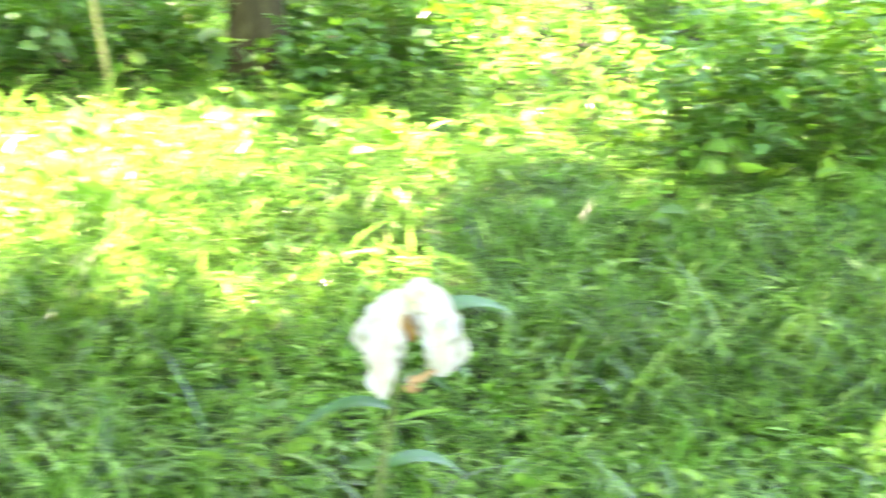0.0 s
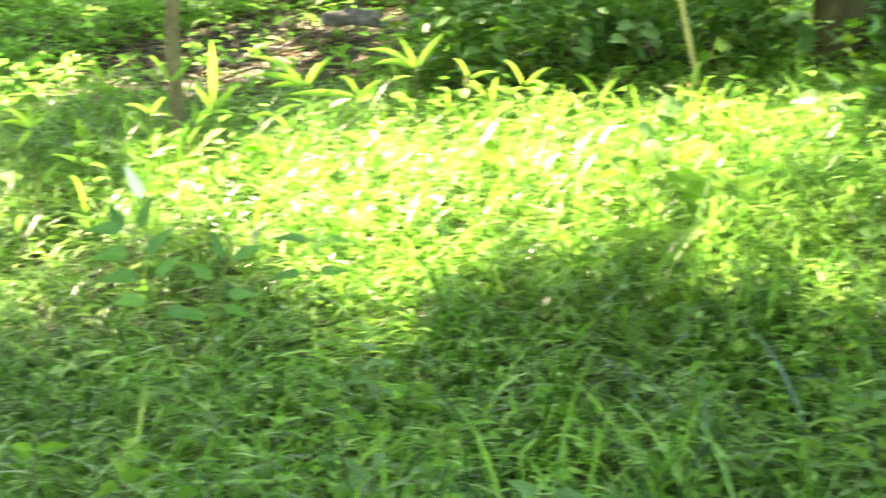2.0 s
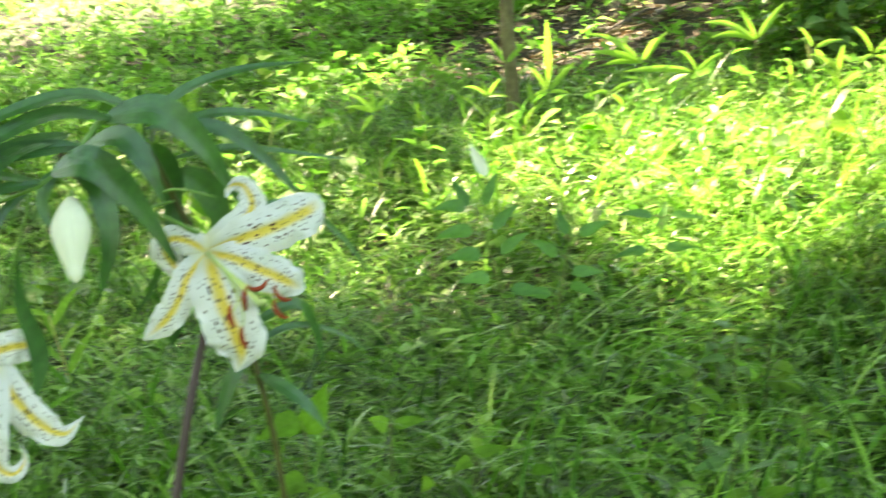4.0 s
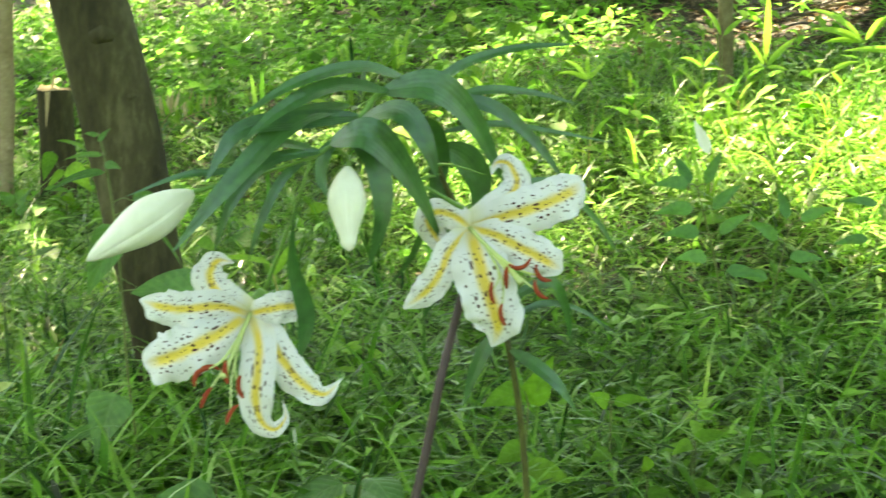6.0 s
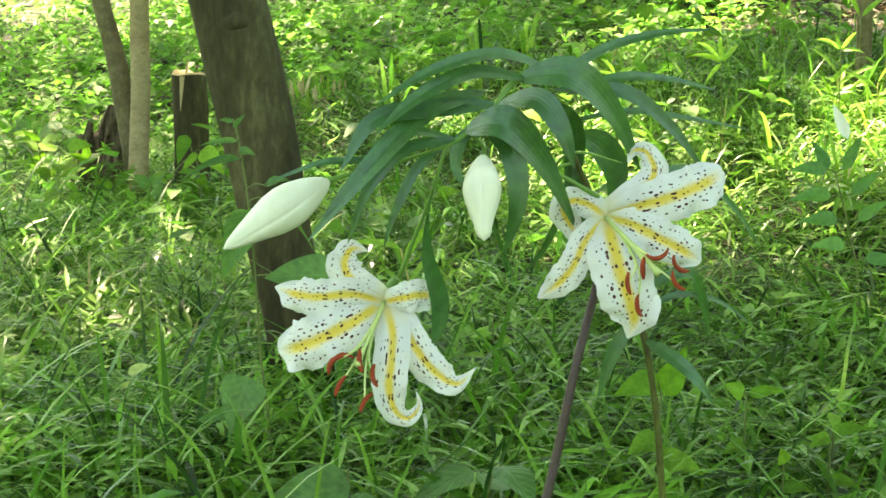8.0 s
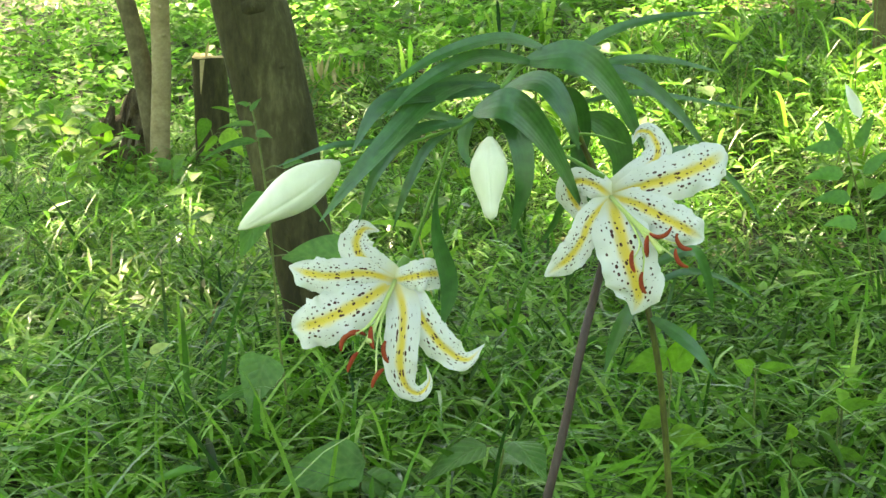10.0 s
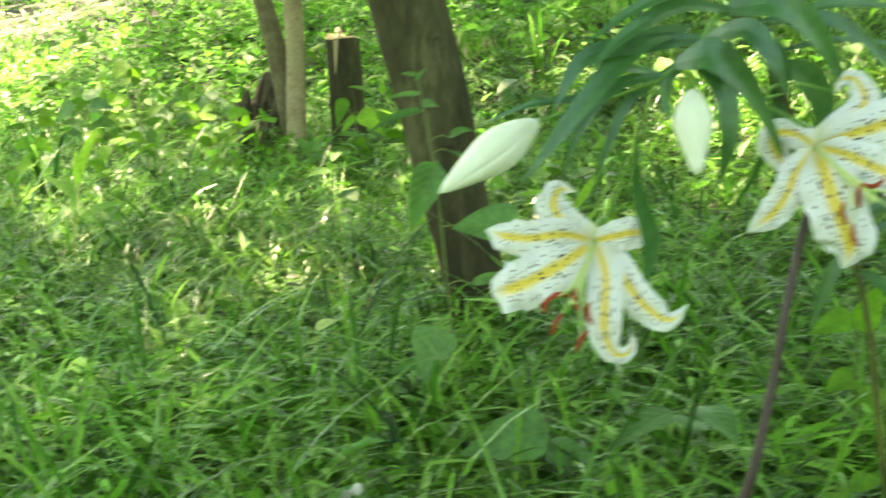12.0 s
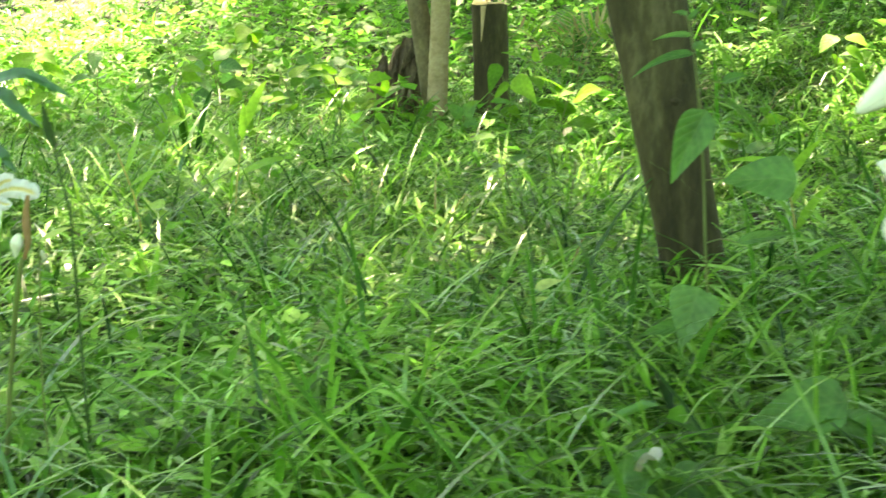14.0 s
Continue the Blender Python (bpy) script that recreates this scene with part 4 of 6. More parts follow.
lily = thing("lily_plant", (0.15, 1.66, 0.0), "white lily plant with arching stem, two open flowers and two buds", "lily")
LO = np.array((0.15, 1.66, 0.0))


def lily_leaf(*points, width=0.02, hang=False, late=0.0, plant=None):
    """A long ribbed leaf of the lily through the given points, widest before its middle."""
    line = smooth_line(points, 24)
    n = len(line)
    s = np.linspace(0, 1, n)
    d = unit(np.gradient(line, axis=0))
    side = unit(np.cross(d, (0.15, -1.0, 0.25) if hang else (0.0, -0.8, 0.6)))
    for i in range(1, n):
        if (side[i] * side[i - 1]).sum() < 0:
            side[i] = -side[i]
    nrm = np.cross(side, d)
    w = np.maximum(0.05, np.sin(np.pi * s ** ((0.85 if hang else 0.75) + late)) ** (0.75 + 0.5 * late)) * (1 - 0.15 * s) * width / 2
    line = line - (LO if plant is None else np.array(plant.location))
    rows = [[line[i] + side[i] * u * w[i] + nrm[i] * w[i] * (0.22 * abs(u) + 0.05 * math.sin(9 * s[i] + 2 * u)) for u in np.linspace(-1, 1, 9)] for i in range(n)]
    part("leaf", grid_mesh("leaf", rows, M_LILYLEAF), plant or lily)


part("stem", tube("stem", smooth_line([(0.275, 1.662, -0.02), (0.254, 1.660, 0.170), (0.241, 1.660, 0.260), (0.227, 1.660, 0.398), (0.209, 1.660, 0.497), (0.186, 1.670, 0.571), (0.158, 1.680, 0.632), (0.130, 1.680, 0.693), (0.101, 1.660, 0.759), (0.072, 1.630, 0.796)], 52) - LO, [0.0044, 0.0043, 0.004, 0.0036, 0.0032], M_STEMOLIVE, 10, 0.02), lily)
part("stem_tip", tube("stem_tip", smooth_line([(0.072, 1.630, 0.796), (0.052, 1.610, 0.798), (0.031, 1.590, 0.774), (0.011, 1.575, 0.751), (-0.011, 1.560, 0.738), (-0.026, 1.550, 0.731)], 28) - LO, [0.0034, 0.0032, 0.0028], M_PEDICEL, 10, 0.02), lily, "pale green arching stem end")
part("stem", tube("stem", smooth_line([(0.010, 1.590, -0.02), (0.061, 1.600, 0.194), (0.086, 1.600, 0.281), (0.108, 1.620, 0.370), (0.128, 1.640, 0.463), (0.151, 1.680, 0.541), (0.164, 1.690, 0.595), (0.168, 1.690, 0.637)], 44) - LO, [0.0062, 0.006, 0.0056, 0.005, 0.004], M_STEM, 10, 0.04), lily, "dark purple woody stem")
for ln3 in [[(-0.024, 1.550, 0.730), (-0.037, 1.560, 0.683), (-0.060, 1.580, 0.621), (-0.075, 1.600, 0.578)],
            [(0.127, 1.680, 0.700), (0.097, 1.640, 0.696), (0.117, 1.630, 0.685), (0.150, 1.640, 0.665)],
            [(-0.026, 1.550, 0.731), (-0.081, 1.550, 0.713), (-0.125, 1.545, 0.702), (-0.149, 1.540, 0.695)],
            [(-0.001, 1.570, 0.745), (0.010, 1.560, 0.739), (0.018, 1.560, 0.729), (0.017, 1.555, 0.721)]]:
    part("pedicel", tube("pedicel", smooth_line(ln3, 16) - LO, [0.0019, 0.002, 0.0022, 0.0034], M_PEDICEL, 8), lily)
part("tendril", tube("tendril", smooth_line([(0.097, 1.640, 0.696), (0.109, 1.620, 0.714), (0.132, 1.610, 0.719), (0.172, 1.600, 0.709)], 16) - LO, [0.0014, 0.0022, 0.0016, 0.0005], M_PEDICEL, 7), lily, "small curled pale green leaf")
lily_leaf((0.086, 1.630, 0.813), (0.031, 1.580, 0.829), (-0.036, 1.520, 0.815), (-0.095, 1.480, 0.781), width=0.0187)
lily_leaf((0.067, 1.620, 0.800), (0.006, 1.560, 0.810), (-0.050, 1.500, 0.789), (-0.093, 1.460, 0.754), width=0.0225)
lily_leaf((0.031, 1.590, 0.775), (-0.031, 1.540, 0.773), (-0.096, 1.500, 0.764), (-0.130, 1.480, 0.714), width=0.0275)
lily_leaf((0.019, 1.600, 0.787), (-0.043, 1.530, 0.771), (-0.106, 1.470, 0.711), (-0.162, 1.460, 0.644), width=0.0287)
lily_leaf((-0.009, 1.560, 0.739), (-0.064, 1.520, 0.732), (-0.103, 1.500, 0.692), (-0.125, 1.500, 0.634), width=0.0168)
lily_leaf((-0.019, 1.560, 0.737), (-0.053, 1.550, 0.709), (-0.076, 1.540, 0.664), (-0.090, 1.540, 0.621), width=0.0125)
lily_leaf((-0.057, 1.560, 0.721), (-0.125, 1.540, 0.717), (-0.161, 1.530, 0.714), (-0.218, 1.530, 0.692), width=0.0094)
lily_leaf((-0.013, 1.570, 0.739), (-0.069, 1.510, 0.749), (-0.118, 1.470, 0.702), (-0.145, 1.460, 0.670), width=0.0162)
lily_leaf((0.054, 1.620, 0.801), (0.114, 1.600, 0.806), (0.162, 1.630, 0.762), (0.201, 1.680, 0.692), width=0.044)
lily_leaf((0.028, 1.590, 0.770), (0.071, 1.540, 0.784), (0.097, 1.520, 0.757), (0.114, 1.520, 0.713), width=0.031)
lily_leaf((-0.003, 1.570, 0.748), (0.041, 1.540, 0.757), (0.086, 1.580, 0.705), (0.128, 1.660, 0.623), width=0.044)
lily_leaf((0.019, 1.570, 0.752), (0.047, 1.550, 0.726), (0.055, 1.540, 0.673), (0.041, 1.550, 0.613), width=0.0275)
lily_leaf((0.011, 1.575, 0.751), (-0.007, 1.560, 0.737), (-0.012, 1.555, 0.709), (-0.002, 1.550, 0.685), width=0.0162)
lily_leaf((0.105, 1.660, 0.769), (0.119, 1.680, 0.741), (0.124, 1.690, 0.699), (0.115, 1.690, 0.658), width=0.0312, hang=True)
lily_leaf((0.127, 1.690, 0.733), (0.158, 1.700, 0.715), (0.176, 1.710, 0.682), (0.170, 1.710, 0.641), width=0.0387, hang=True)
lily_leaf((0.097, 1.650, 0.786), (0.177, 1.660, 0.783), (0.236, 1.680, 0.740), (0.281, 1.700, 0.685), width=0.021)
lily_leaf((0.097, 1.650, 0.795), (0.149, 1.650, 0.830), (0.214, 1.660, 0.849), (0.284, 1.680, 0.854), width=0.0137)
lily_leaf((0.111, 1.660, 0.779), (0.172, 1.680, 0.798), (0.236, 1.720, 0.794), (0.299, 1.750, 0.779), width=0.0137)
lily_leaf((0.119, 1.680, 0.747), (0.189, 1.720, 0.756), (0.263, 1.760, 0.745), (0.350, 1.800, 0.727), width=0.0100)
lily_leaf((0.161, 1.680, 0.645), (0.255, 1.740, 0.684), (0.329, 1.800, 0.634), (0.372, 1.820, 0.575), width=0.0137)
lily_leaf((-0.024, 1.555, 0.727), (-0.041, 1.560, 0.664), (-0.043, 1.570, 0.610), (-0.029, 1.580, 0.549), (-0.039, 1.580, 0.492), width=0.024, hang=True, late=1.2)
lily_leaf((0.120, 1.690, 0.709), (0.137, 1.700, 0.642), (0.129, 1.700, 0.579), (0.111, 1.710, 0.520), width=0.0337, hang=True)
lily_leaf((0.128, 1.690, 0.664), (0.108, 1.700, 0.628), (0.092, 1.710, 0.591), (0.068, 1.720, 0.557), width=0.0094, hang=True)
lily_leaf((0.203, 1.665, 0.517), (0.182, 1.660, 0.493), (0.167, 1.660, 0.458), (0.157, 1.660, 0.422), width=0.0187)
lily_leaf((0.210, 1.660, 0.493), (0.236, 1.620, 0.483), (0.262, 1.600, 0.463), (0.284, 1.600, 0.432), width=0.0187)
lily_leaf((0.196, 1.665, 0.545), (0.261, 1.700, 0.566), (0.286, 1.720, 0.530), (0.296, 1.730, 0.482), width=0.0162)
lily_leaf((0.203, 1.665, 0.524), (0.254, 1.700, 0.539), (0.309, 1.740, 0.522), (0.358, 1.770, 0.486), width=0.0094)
open_lily(lily, LO, (-0.093, 1.600, 0.549), (0.024, -0.049, 0.916), [
    ([(0, 0, 0), (-34, 18, 22), (-60, 42, 26), (-68, 70, 12), (-54, 94, -12), (-26, 90, -34)], 64, {"slim": 0.15}),
    ([(0, 0, 0), (-52, 13, 34), (-106, 9, 46), (-150, 14, 38), (-188, 27, 16)], 62, {"blunt": 0.3, "wide_at": 0.6}),
    ([(0, 0, 0), (28, 6, 28), (60, 11, 30), (98, 12, -4)], 56, {"blunt": 1.0, "wide_at": 0.62}),
    ([(0, 0, 0), (30, -40, 26), (58, -85, 30), (90, -124, 20), (128, -143, 4), (161, -116, -14)], 60, {"slim": 0.2}),
    ([(0, 0, 0), (-50, -32, 40), (-100, -58, 58), (-146, -76, 52), (-182, -84, 26)], 90, {"blunt": 0.8, "wide_at": 0.58}),
    ([(0, 0, 0), (14, -50, 44), (11, -105, 62), (8, -150, 58), (19, -188, 40), (42, -201, 18), (60, -180, 8), (54, -150, 12)], 62, {"slim": 0.62, "wide_at": 0.36})],
    [(-88, -100, 50, 1), (-42, -98, 95, 0.3), (-20, -124, 97, 0.6), (-76, -138, 62, 0.3), (-34, -166, 58, 0.4), (-72, -90, 15, 1)], (-38, -88), (22, 42))
open_lily(lily, LO, (0.159, 1.640, 0.642), (0.024, -0.049, 0.916), [
    ([(0, 0, 0), (-28, 20, 16), (-58, 27, 12), (-76, 14, -6), (-62, -16, -14), (-42, -42, -6)], 50, {"blunt": 0.6}),
    ([(0, 0, 0), (44, 38, 16), (74, 62, 14), (82, 88, 4), (68, 116, -10), (46, 118, -16), (37, 96, -8)], 52, {"slim": 0.5, "blunt": 0.4, "wide_at": 0.4}),
    ([(0, 0, 0), (-34, -40, 30), (-50, -78, 38), (-76, -114, 30), (-116, -146, 10)], 54, {"blunt": 0.5, "wide_at": 0.58}),
    ([(0, 0, 0), (50, 18, 26), (100, 33, 30), (146, 50, 14), (180, 68, -16), (206, 86, -42)], 84, {"blunt": 1.0, "wide_at": 0.62}),
    ([(0, 0, 0), (45, -12, 32), (90, -34, 42), (132, -55, 36), (166, -74, 18)], 70, {"blunt": 0.6, "wide_at": 0.6}),
    ([(0, 0, 0), (12, -45, 46), (27, -95, 66), (44, -144, 66), (52, -178, 52), (42, -210, 34)], 100, {"blunt": 0.15, "wide_at": 0.52})],
    [(63, -85, 90, 0.2), (88, -66, 15, -1), (122, -82, -45, -1), (118, -108, -55, -0.8), (38, -112, 97, 0.4), (56, -150, 100, 0.5)], (74, -78), (-22, 42))
lily_bud(lily, LO, (-0.149, 1.540, 0.695), (-0.252, 1.475, 0.632), 0.0236, 0.0)
lily_bud(lily, LO, (0.017, 1.555, 0.722), (0.019, 1.515, 0.636), 0.0206, 0.10)

# the faded lily
FO = np.array((1.72, 1.50, 0.0))
faded = thing("lily_plant", tuple(FO), "lily plant with one drooping faded white flower", "lily")
part("stem", tube("stem", smooth_line([(1.735, 1.50, -0.02), (1.745, 1.47, 0.25), (1.745, 1.44, 0.46), (1.735, 1.42, 0.560), (1.720, 1.398, 0.580), (1.706, 1.376, 0.582)], 30) - FO, [0.004, 0.004, 0.003, 0.003], M_STEMGREEN, 8), faded)
FT = np.array((1.704, 1.370, 0.584))
FZ = unit(np.array((0.16, -0.118, 0.914)) - FT)
FX = unit(np.cross((0, 0, 1.0), FZ))
FF = (FX, np.cross(FZ, FX), FZ)
fl = new("flower")
fl.parent, fl.location = faded, tuple(FT - FO)
tagged(fl, "faded white lily flower with hanging crumpled petals")
for i, (line, width, more) in enumerate([
        ([(0, 2, -10), (-45, -22, 10), (-90, -62, 18), (-104, -112, 8)], 66, dict(blunt=0.7, tilt=25)),
        ([(-4, 0, 0), (-42, -48, 42), (-66, -120, 44), (-58, -206, 20)], 88, dict(blunt=0.8, tilt=-12, slim=0.25)),
        ([(-8, 0, -18), (-50, -40, -8), (-62, -95, -6), (-50, -130, -6)], 92, dict(blunt=0.5, tilt=10)),
        ([(4, 4, 0), (40, -12, 38), (54, -80, 48), (62, -152, 30)], 76, dict(blunt=0.9, tilt=14)),
        ([(8, 2, -16), (56, -32, 0), (82, -90, 2), (78, -142, -4)], 60, dict(blunt=0.6, tilt=-25)),
        ([(-16, -4, -6), (10, 14, 24), (34, -14, 58), (30, -56, 66)], 66, dict(blunt=0.6, tilt=-15))]):
    part("tepal", shaped_tepal([tuple(0.00071 * c for c in p) for p in line], width * 0.00071, FF, phase=1.7 * i + 0.6, ruffle=1.5, mat=M_PETALOLD, **more), fl)


def on_faded(p, q_, r_):
    return 0.00071 * (p * FF[0] + q_ * FF[1] + r_ * FF[2])


part("withered_pistil", tube("withered_pistil", smooth_line([on_faded(-16, -30, 24), on_faded(-16, -50, 40), on_faded(-8, -66, 46), on_faded(-2, -84, 40)], 16), [0.003, 0.008, 0.011, 0.009, 0.004], M_WITHER, 11, 0.3), fl, "withered brown flower centre")
part("withered_tip", tube("withered_tip", smooth_line([on_faded(46, -138, 34), on_faded(22, -156, 40), on_faded(2, -164, 42), on_faded(6, -180, 40), on_faded(-14, -180, 40)], 16), [0.003, 0.006, 0.008, 0.007, 0.003], M_BROWN, 9, 0.3), fl, "brown shrivelled petal end")
for b0, t0, lift, wd in [((1.742, 1.43, 0.52), (1.93, 1.37, 0.545), 0.035, 0.034), ((1.745, 1.44, 0.44), (1.76, 1.34, 0.445), 0.02, 0.026), ((1.745, 1.45, 0.40), (1.60, 1.52, 0.36), 0.03, 0.024), ((1.745, 1.47, 0.30), (1.90, 1.42, 0.27), 0.03, 0.026)]:
    part("leaf", blade("leaf", np.array(b0) - FO, np.array(t0) - FO, lift, wd, M_LILYLEAF, n=14, k=7, side=np.cross(np.array(t0) - np.array(b0), (-0.5, -0.45, 0.75))), faded)

# the lily at the far side of the glade's edge
EO = np.array((-1.33, 1.80, 0.0))
edge = thing("lily_plant", tuple(EO), "lily plant with a pale flower and brown stem in grass", "lily")
part("stem", tube("stem", smooth_line([(-1.300, 1.80, -0.02), (-1.262, 1.79, 0.25), (-1.228, 1.770, 0.394), (-1.220, 1.770, 0.414), (-1.215, 1.770, 0.432)], 24) - EO, [0.0035, 0.003, 0.003], M_STEMGREEN, 9), edge)
part("withered_petal", tube("withered_petal", smooth_line([(-1.209, 1.770, 0.493), (-1.213, 1.770, 0.474), (-1.214, 1.770, 0.451), (-1.215, 1.770, 0.431), (-1.220, 1.770, 0.412)], 20) - EO, [0.0022, 0.0036, 0.0048, 0.0042, 0.003], M_BROWN, 9, 0.2), edge, "brown withered petal hanging down")
part("stem", tube("stem", smooth_line([(-1.36, 1.84, -0.02), (-1.36, 1.83, 0.40), (-1.33, 1.80, 0.58), (-1.29, 1.78, 0.64)], 24) - EO, [0.004, 0.003, 0.0025, 0.002], M_STEMGREEN, 9), edge)
part("pedicel", tube("pedicel", smooth_line([(-1.34, 1.81, 0.54), (-1.30, 1.795, 0.535), (-1.260, 1.785, 0.493)], 12) - EO, [0.002, 0.003], M_PEDICEL, 8), edge)
part("pedicel", tube("pedicel", smooth_line([(-1.262, 1.79, 0.25), (-1.245, 1.785, 0.36), (-1.228, 1.775, 0.443)], 14) - EO, [0.0016, 0.0016], M_PEDICEL, 8), edge)
ET = np.array((-1.256, 1.775, 0.493))
EZ = unit(np.array((-0.43, 0.09, 0.80)) - ET)
EX = unit(np.cross((0, 0, 1.0), EZ))
fl = new("flower")
fl.parent, fl.location = edge, tuple(ET - EO)
tagged(fl, "open white lily flower seen from its side")
for i, (line, width, more) in enumerate([
        ([(0, 0, 0), (28, 8, 16), (54, 3, 20), (73, -9, 14)], 34, dict(blunt=0.8, wide_at=0.6)),
        ([(0, 2, 0), (10, 16, 10), (22, 22, 16), (36, 21, 12)], 28, dict(blunt=0.7)),
        ([(0, -3, 0), (6, -12, 12), (16, -18, 18), (28, -18, 20)], 22, dict(blunt=0.4)),
        ([(0, 0, 0), (-30, 20, 14), (-62, 26, 16), (-84, 10, 6)], 40, dict(blunt=0.6)),
        ([(0, 0, 0), (-28, -14, 18), (-58, -34, 22), (-78, -56, 10)], 40, dict(blunt=0.6)),
        ([(0, 0, 0), (-8, -26, 18), (-14, -58, 22), (-20, -86, 8)], 36, dict(blunt=0.5))]):
    part("tepal", shaped_tepal([tuple(0.00073 * c for c in p) for p in line], width * 0.00073, (EX, np.cross(EZ, EX), EZ), phase=1.3 * i, mat=M_PETALSIDE, **more), fl)
lily_bud(edge, EO, (-1.223, 1.765, 0.446), (-1.230, 1.765, 0.415), 0.0078)
lily_leaf((-1.30, 1.785, 0.62), (-1.233, 1.770, 0.639), (-1.200, 1.770, 0.644), (-1.168, 1.770, 0.629), (-1.141, 1.770, 0.614), width=0.016, plant=edge)
lily_leaf((-1.30, 1.785, 0.61), (-1.235, 1.770, 0.620), (-1.214, 1.770, 0.603), (-1.186, 1.770, 0.578), width=0.019, plant=edge)
lily_leaf((-1.31, 1.79, 0.58), (-1.241, 1.770, 0.548), (-1.232, 1.770, 0.535), (-1.220, 1.770, 0.520), width=0.014, plant=edge)
lily_leaf((-1.33, 1.79, 0.60), (-1.39, 1.76, 0.60), (-1.45, 1.72, 0.55), width=0.02, plant=edge)
spike = thing("folded_shoot", (-1.155, 1.775, -0.01), "dark green folded leaf shoot on a thin stalk", "shoot")
SO = np.array(spike.location)
part("stalk", tube("stalk", smooth_line([(-1.150, 1.775, -0.02), (-1.153, 1.77, 0.25), (-1.155, 1.770, 0.461), (-1.159, 1.770, 0.491), (-1.166, 1.770, 0.526), (-1.170, 1.770, 0.568)], 22) - SO, [0.002, 0.0018, 0.0013], M_SHOOT, 6), spike)
part("leaf", blade("leaf", np.array((-1.166, 1.765, 0.553)) - SO, np.array((-1.179, 1.765, 0.610)) - SO, 0.0, 0.0135, M_SHOOT, "lance", 1.1, 12, 5, side=(1, 0.1, 0.3)), spike)
pale = thing("grass_shoot", (-1.21, 1.78, 0.0), "narrow pale yellow-green leaf blade in grass", "grass")
part("stalk", tube("stalk", smooth_line([(-1.21, 1.78, -0.02), (-1.212, 1.775, 0.25), (-1.199, 1.770, 0.434)], 14) - np.array((-1.21, 1.78, 0.0)), [0.0015, 0.001], M_STEMGREEN, 6), pale)
part("leaf", blade("leaf", np.array((-1.198, 1.768, 0.435)) - np.array((-1.21, 1.78, 0.0)), np.array((-1.153, 1.768, 0.454)) - np.array((-1.21, 1.78, 0.0)), 0.003, 0.0085, M_PALE, "lance", 0.3, 10, 5, side=(0.2, 0.3, 1)), pale)


# ---- bamboo grass, herbs and shrubs ----
PR = random.Random(21)


def bamboo_grass(x, y, h, n, size, rnd):
    z = float(land(np.array([x]), np.array([y]))[0])
    ob = thing("bamboo_grass", (x, y, z), "small bamboo grass plant with bright long leaves", "bamboo grass", "bamboo grass along the bank")
    lx, ly = rnd.uniform(-.25, .25) * h, rnd.uniform(-.25, .1) * h
    line = smooth_line([(0, 0, -0.02), (lx * 0.3, ly * 0.3, h * 0.5), (lx, ly, h)], 10)
    part("culm", tube("culm", line, [0.003, 0.002], M_CANE, 6), ob)
    for i in range(n):
        p = line[min(9, 4 + int(5 * (i + 1) / n))]
        a = rnd.uniform(0, 6.28)
        L = size * rnd.uniform(0.65, 1.15)
        el = rnd.uniform(0.1, 1.0)
        tip = p + L * np.array((math.cos(a) * math.cos(el), 0.7 * math.sin(a) * math.cos(el), math.sin(el)))
        part("leaf", blade("leaf", p, tip, L * 0.08, L * 0.16, M_SASA, "lance", 0.2, 7, 3, side=np.cross(tip - p, (rnd.uniform(-.5, .5), -0.6, 0.7))), ob)


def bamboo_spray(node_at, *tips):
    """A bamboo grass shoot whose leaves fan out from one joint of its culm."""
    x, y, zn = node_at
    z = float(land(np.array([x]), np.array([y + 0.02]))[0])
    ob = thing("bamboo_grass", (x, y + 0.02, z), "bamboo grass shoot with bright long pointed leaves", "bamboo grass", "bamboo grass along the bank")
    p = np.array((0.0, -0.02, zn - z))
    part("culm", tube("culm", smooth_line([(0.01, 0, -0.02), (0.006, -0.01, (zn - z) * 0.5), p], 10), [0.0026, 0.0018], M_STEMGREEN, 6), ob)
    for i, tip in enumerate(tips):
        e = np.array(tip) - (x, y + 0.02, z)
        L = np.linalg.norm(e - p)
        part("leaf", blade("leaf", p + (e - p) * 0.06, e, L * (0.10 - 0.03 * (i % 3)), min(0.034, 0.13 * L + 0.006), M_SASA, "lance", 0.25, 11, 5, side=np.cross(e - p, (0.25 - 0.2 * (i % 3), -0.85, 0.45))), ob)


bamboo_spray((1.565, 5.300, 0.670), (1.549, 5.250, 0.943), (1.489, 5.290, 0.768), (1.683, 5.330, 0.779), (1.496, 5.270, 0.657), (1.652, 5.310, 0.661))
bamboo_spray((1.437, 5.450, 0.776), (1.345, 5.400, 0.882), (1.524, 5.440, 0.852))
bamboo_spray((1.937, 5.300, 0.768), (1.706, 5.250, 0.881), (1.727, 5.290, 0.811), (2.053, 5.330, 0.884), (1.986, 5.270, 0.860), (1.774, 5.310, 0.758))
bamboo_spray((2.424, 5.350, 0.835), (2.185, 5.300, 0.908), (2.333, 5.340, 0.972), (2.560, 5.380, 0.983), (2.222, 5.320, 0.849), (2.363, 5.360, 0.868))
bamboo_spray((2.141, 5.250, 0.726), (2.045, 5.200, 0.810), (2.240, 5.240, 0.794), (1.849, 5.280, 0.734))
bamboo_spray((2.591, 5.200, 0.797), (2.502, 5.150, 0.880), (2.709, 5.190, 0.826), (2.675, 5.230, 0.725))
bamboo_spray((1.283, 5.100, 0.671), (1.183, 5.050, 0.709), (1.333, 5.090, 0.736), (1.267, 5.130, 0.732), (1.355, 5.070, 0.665))
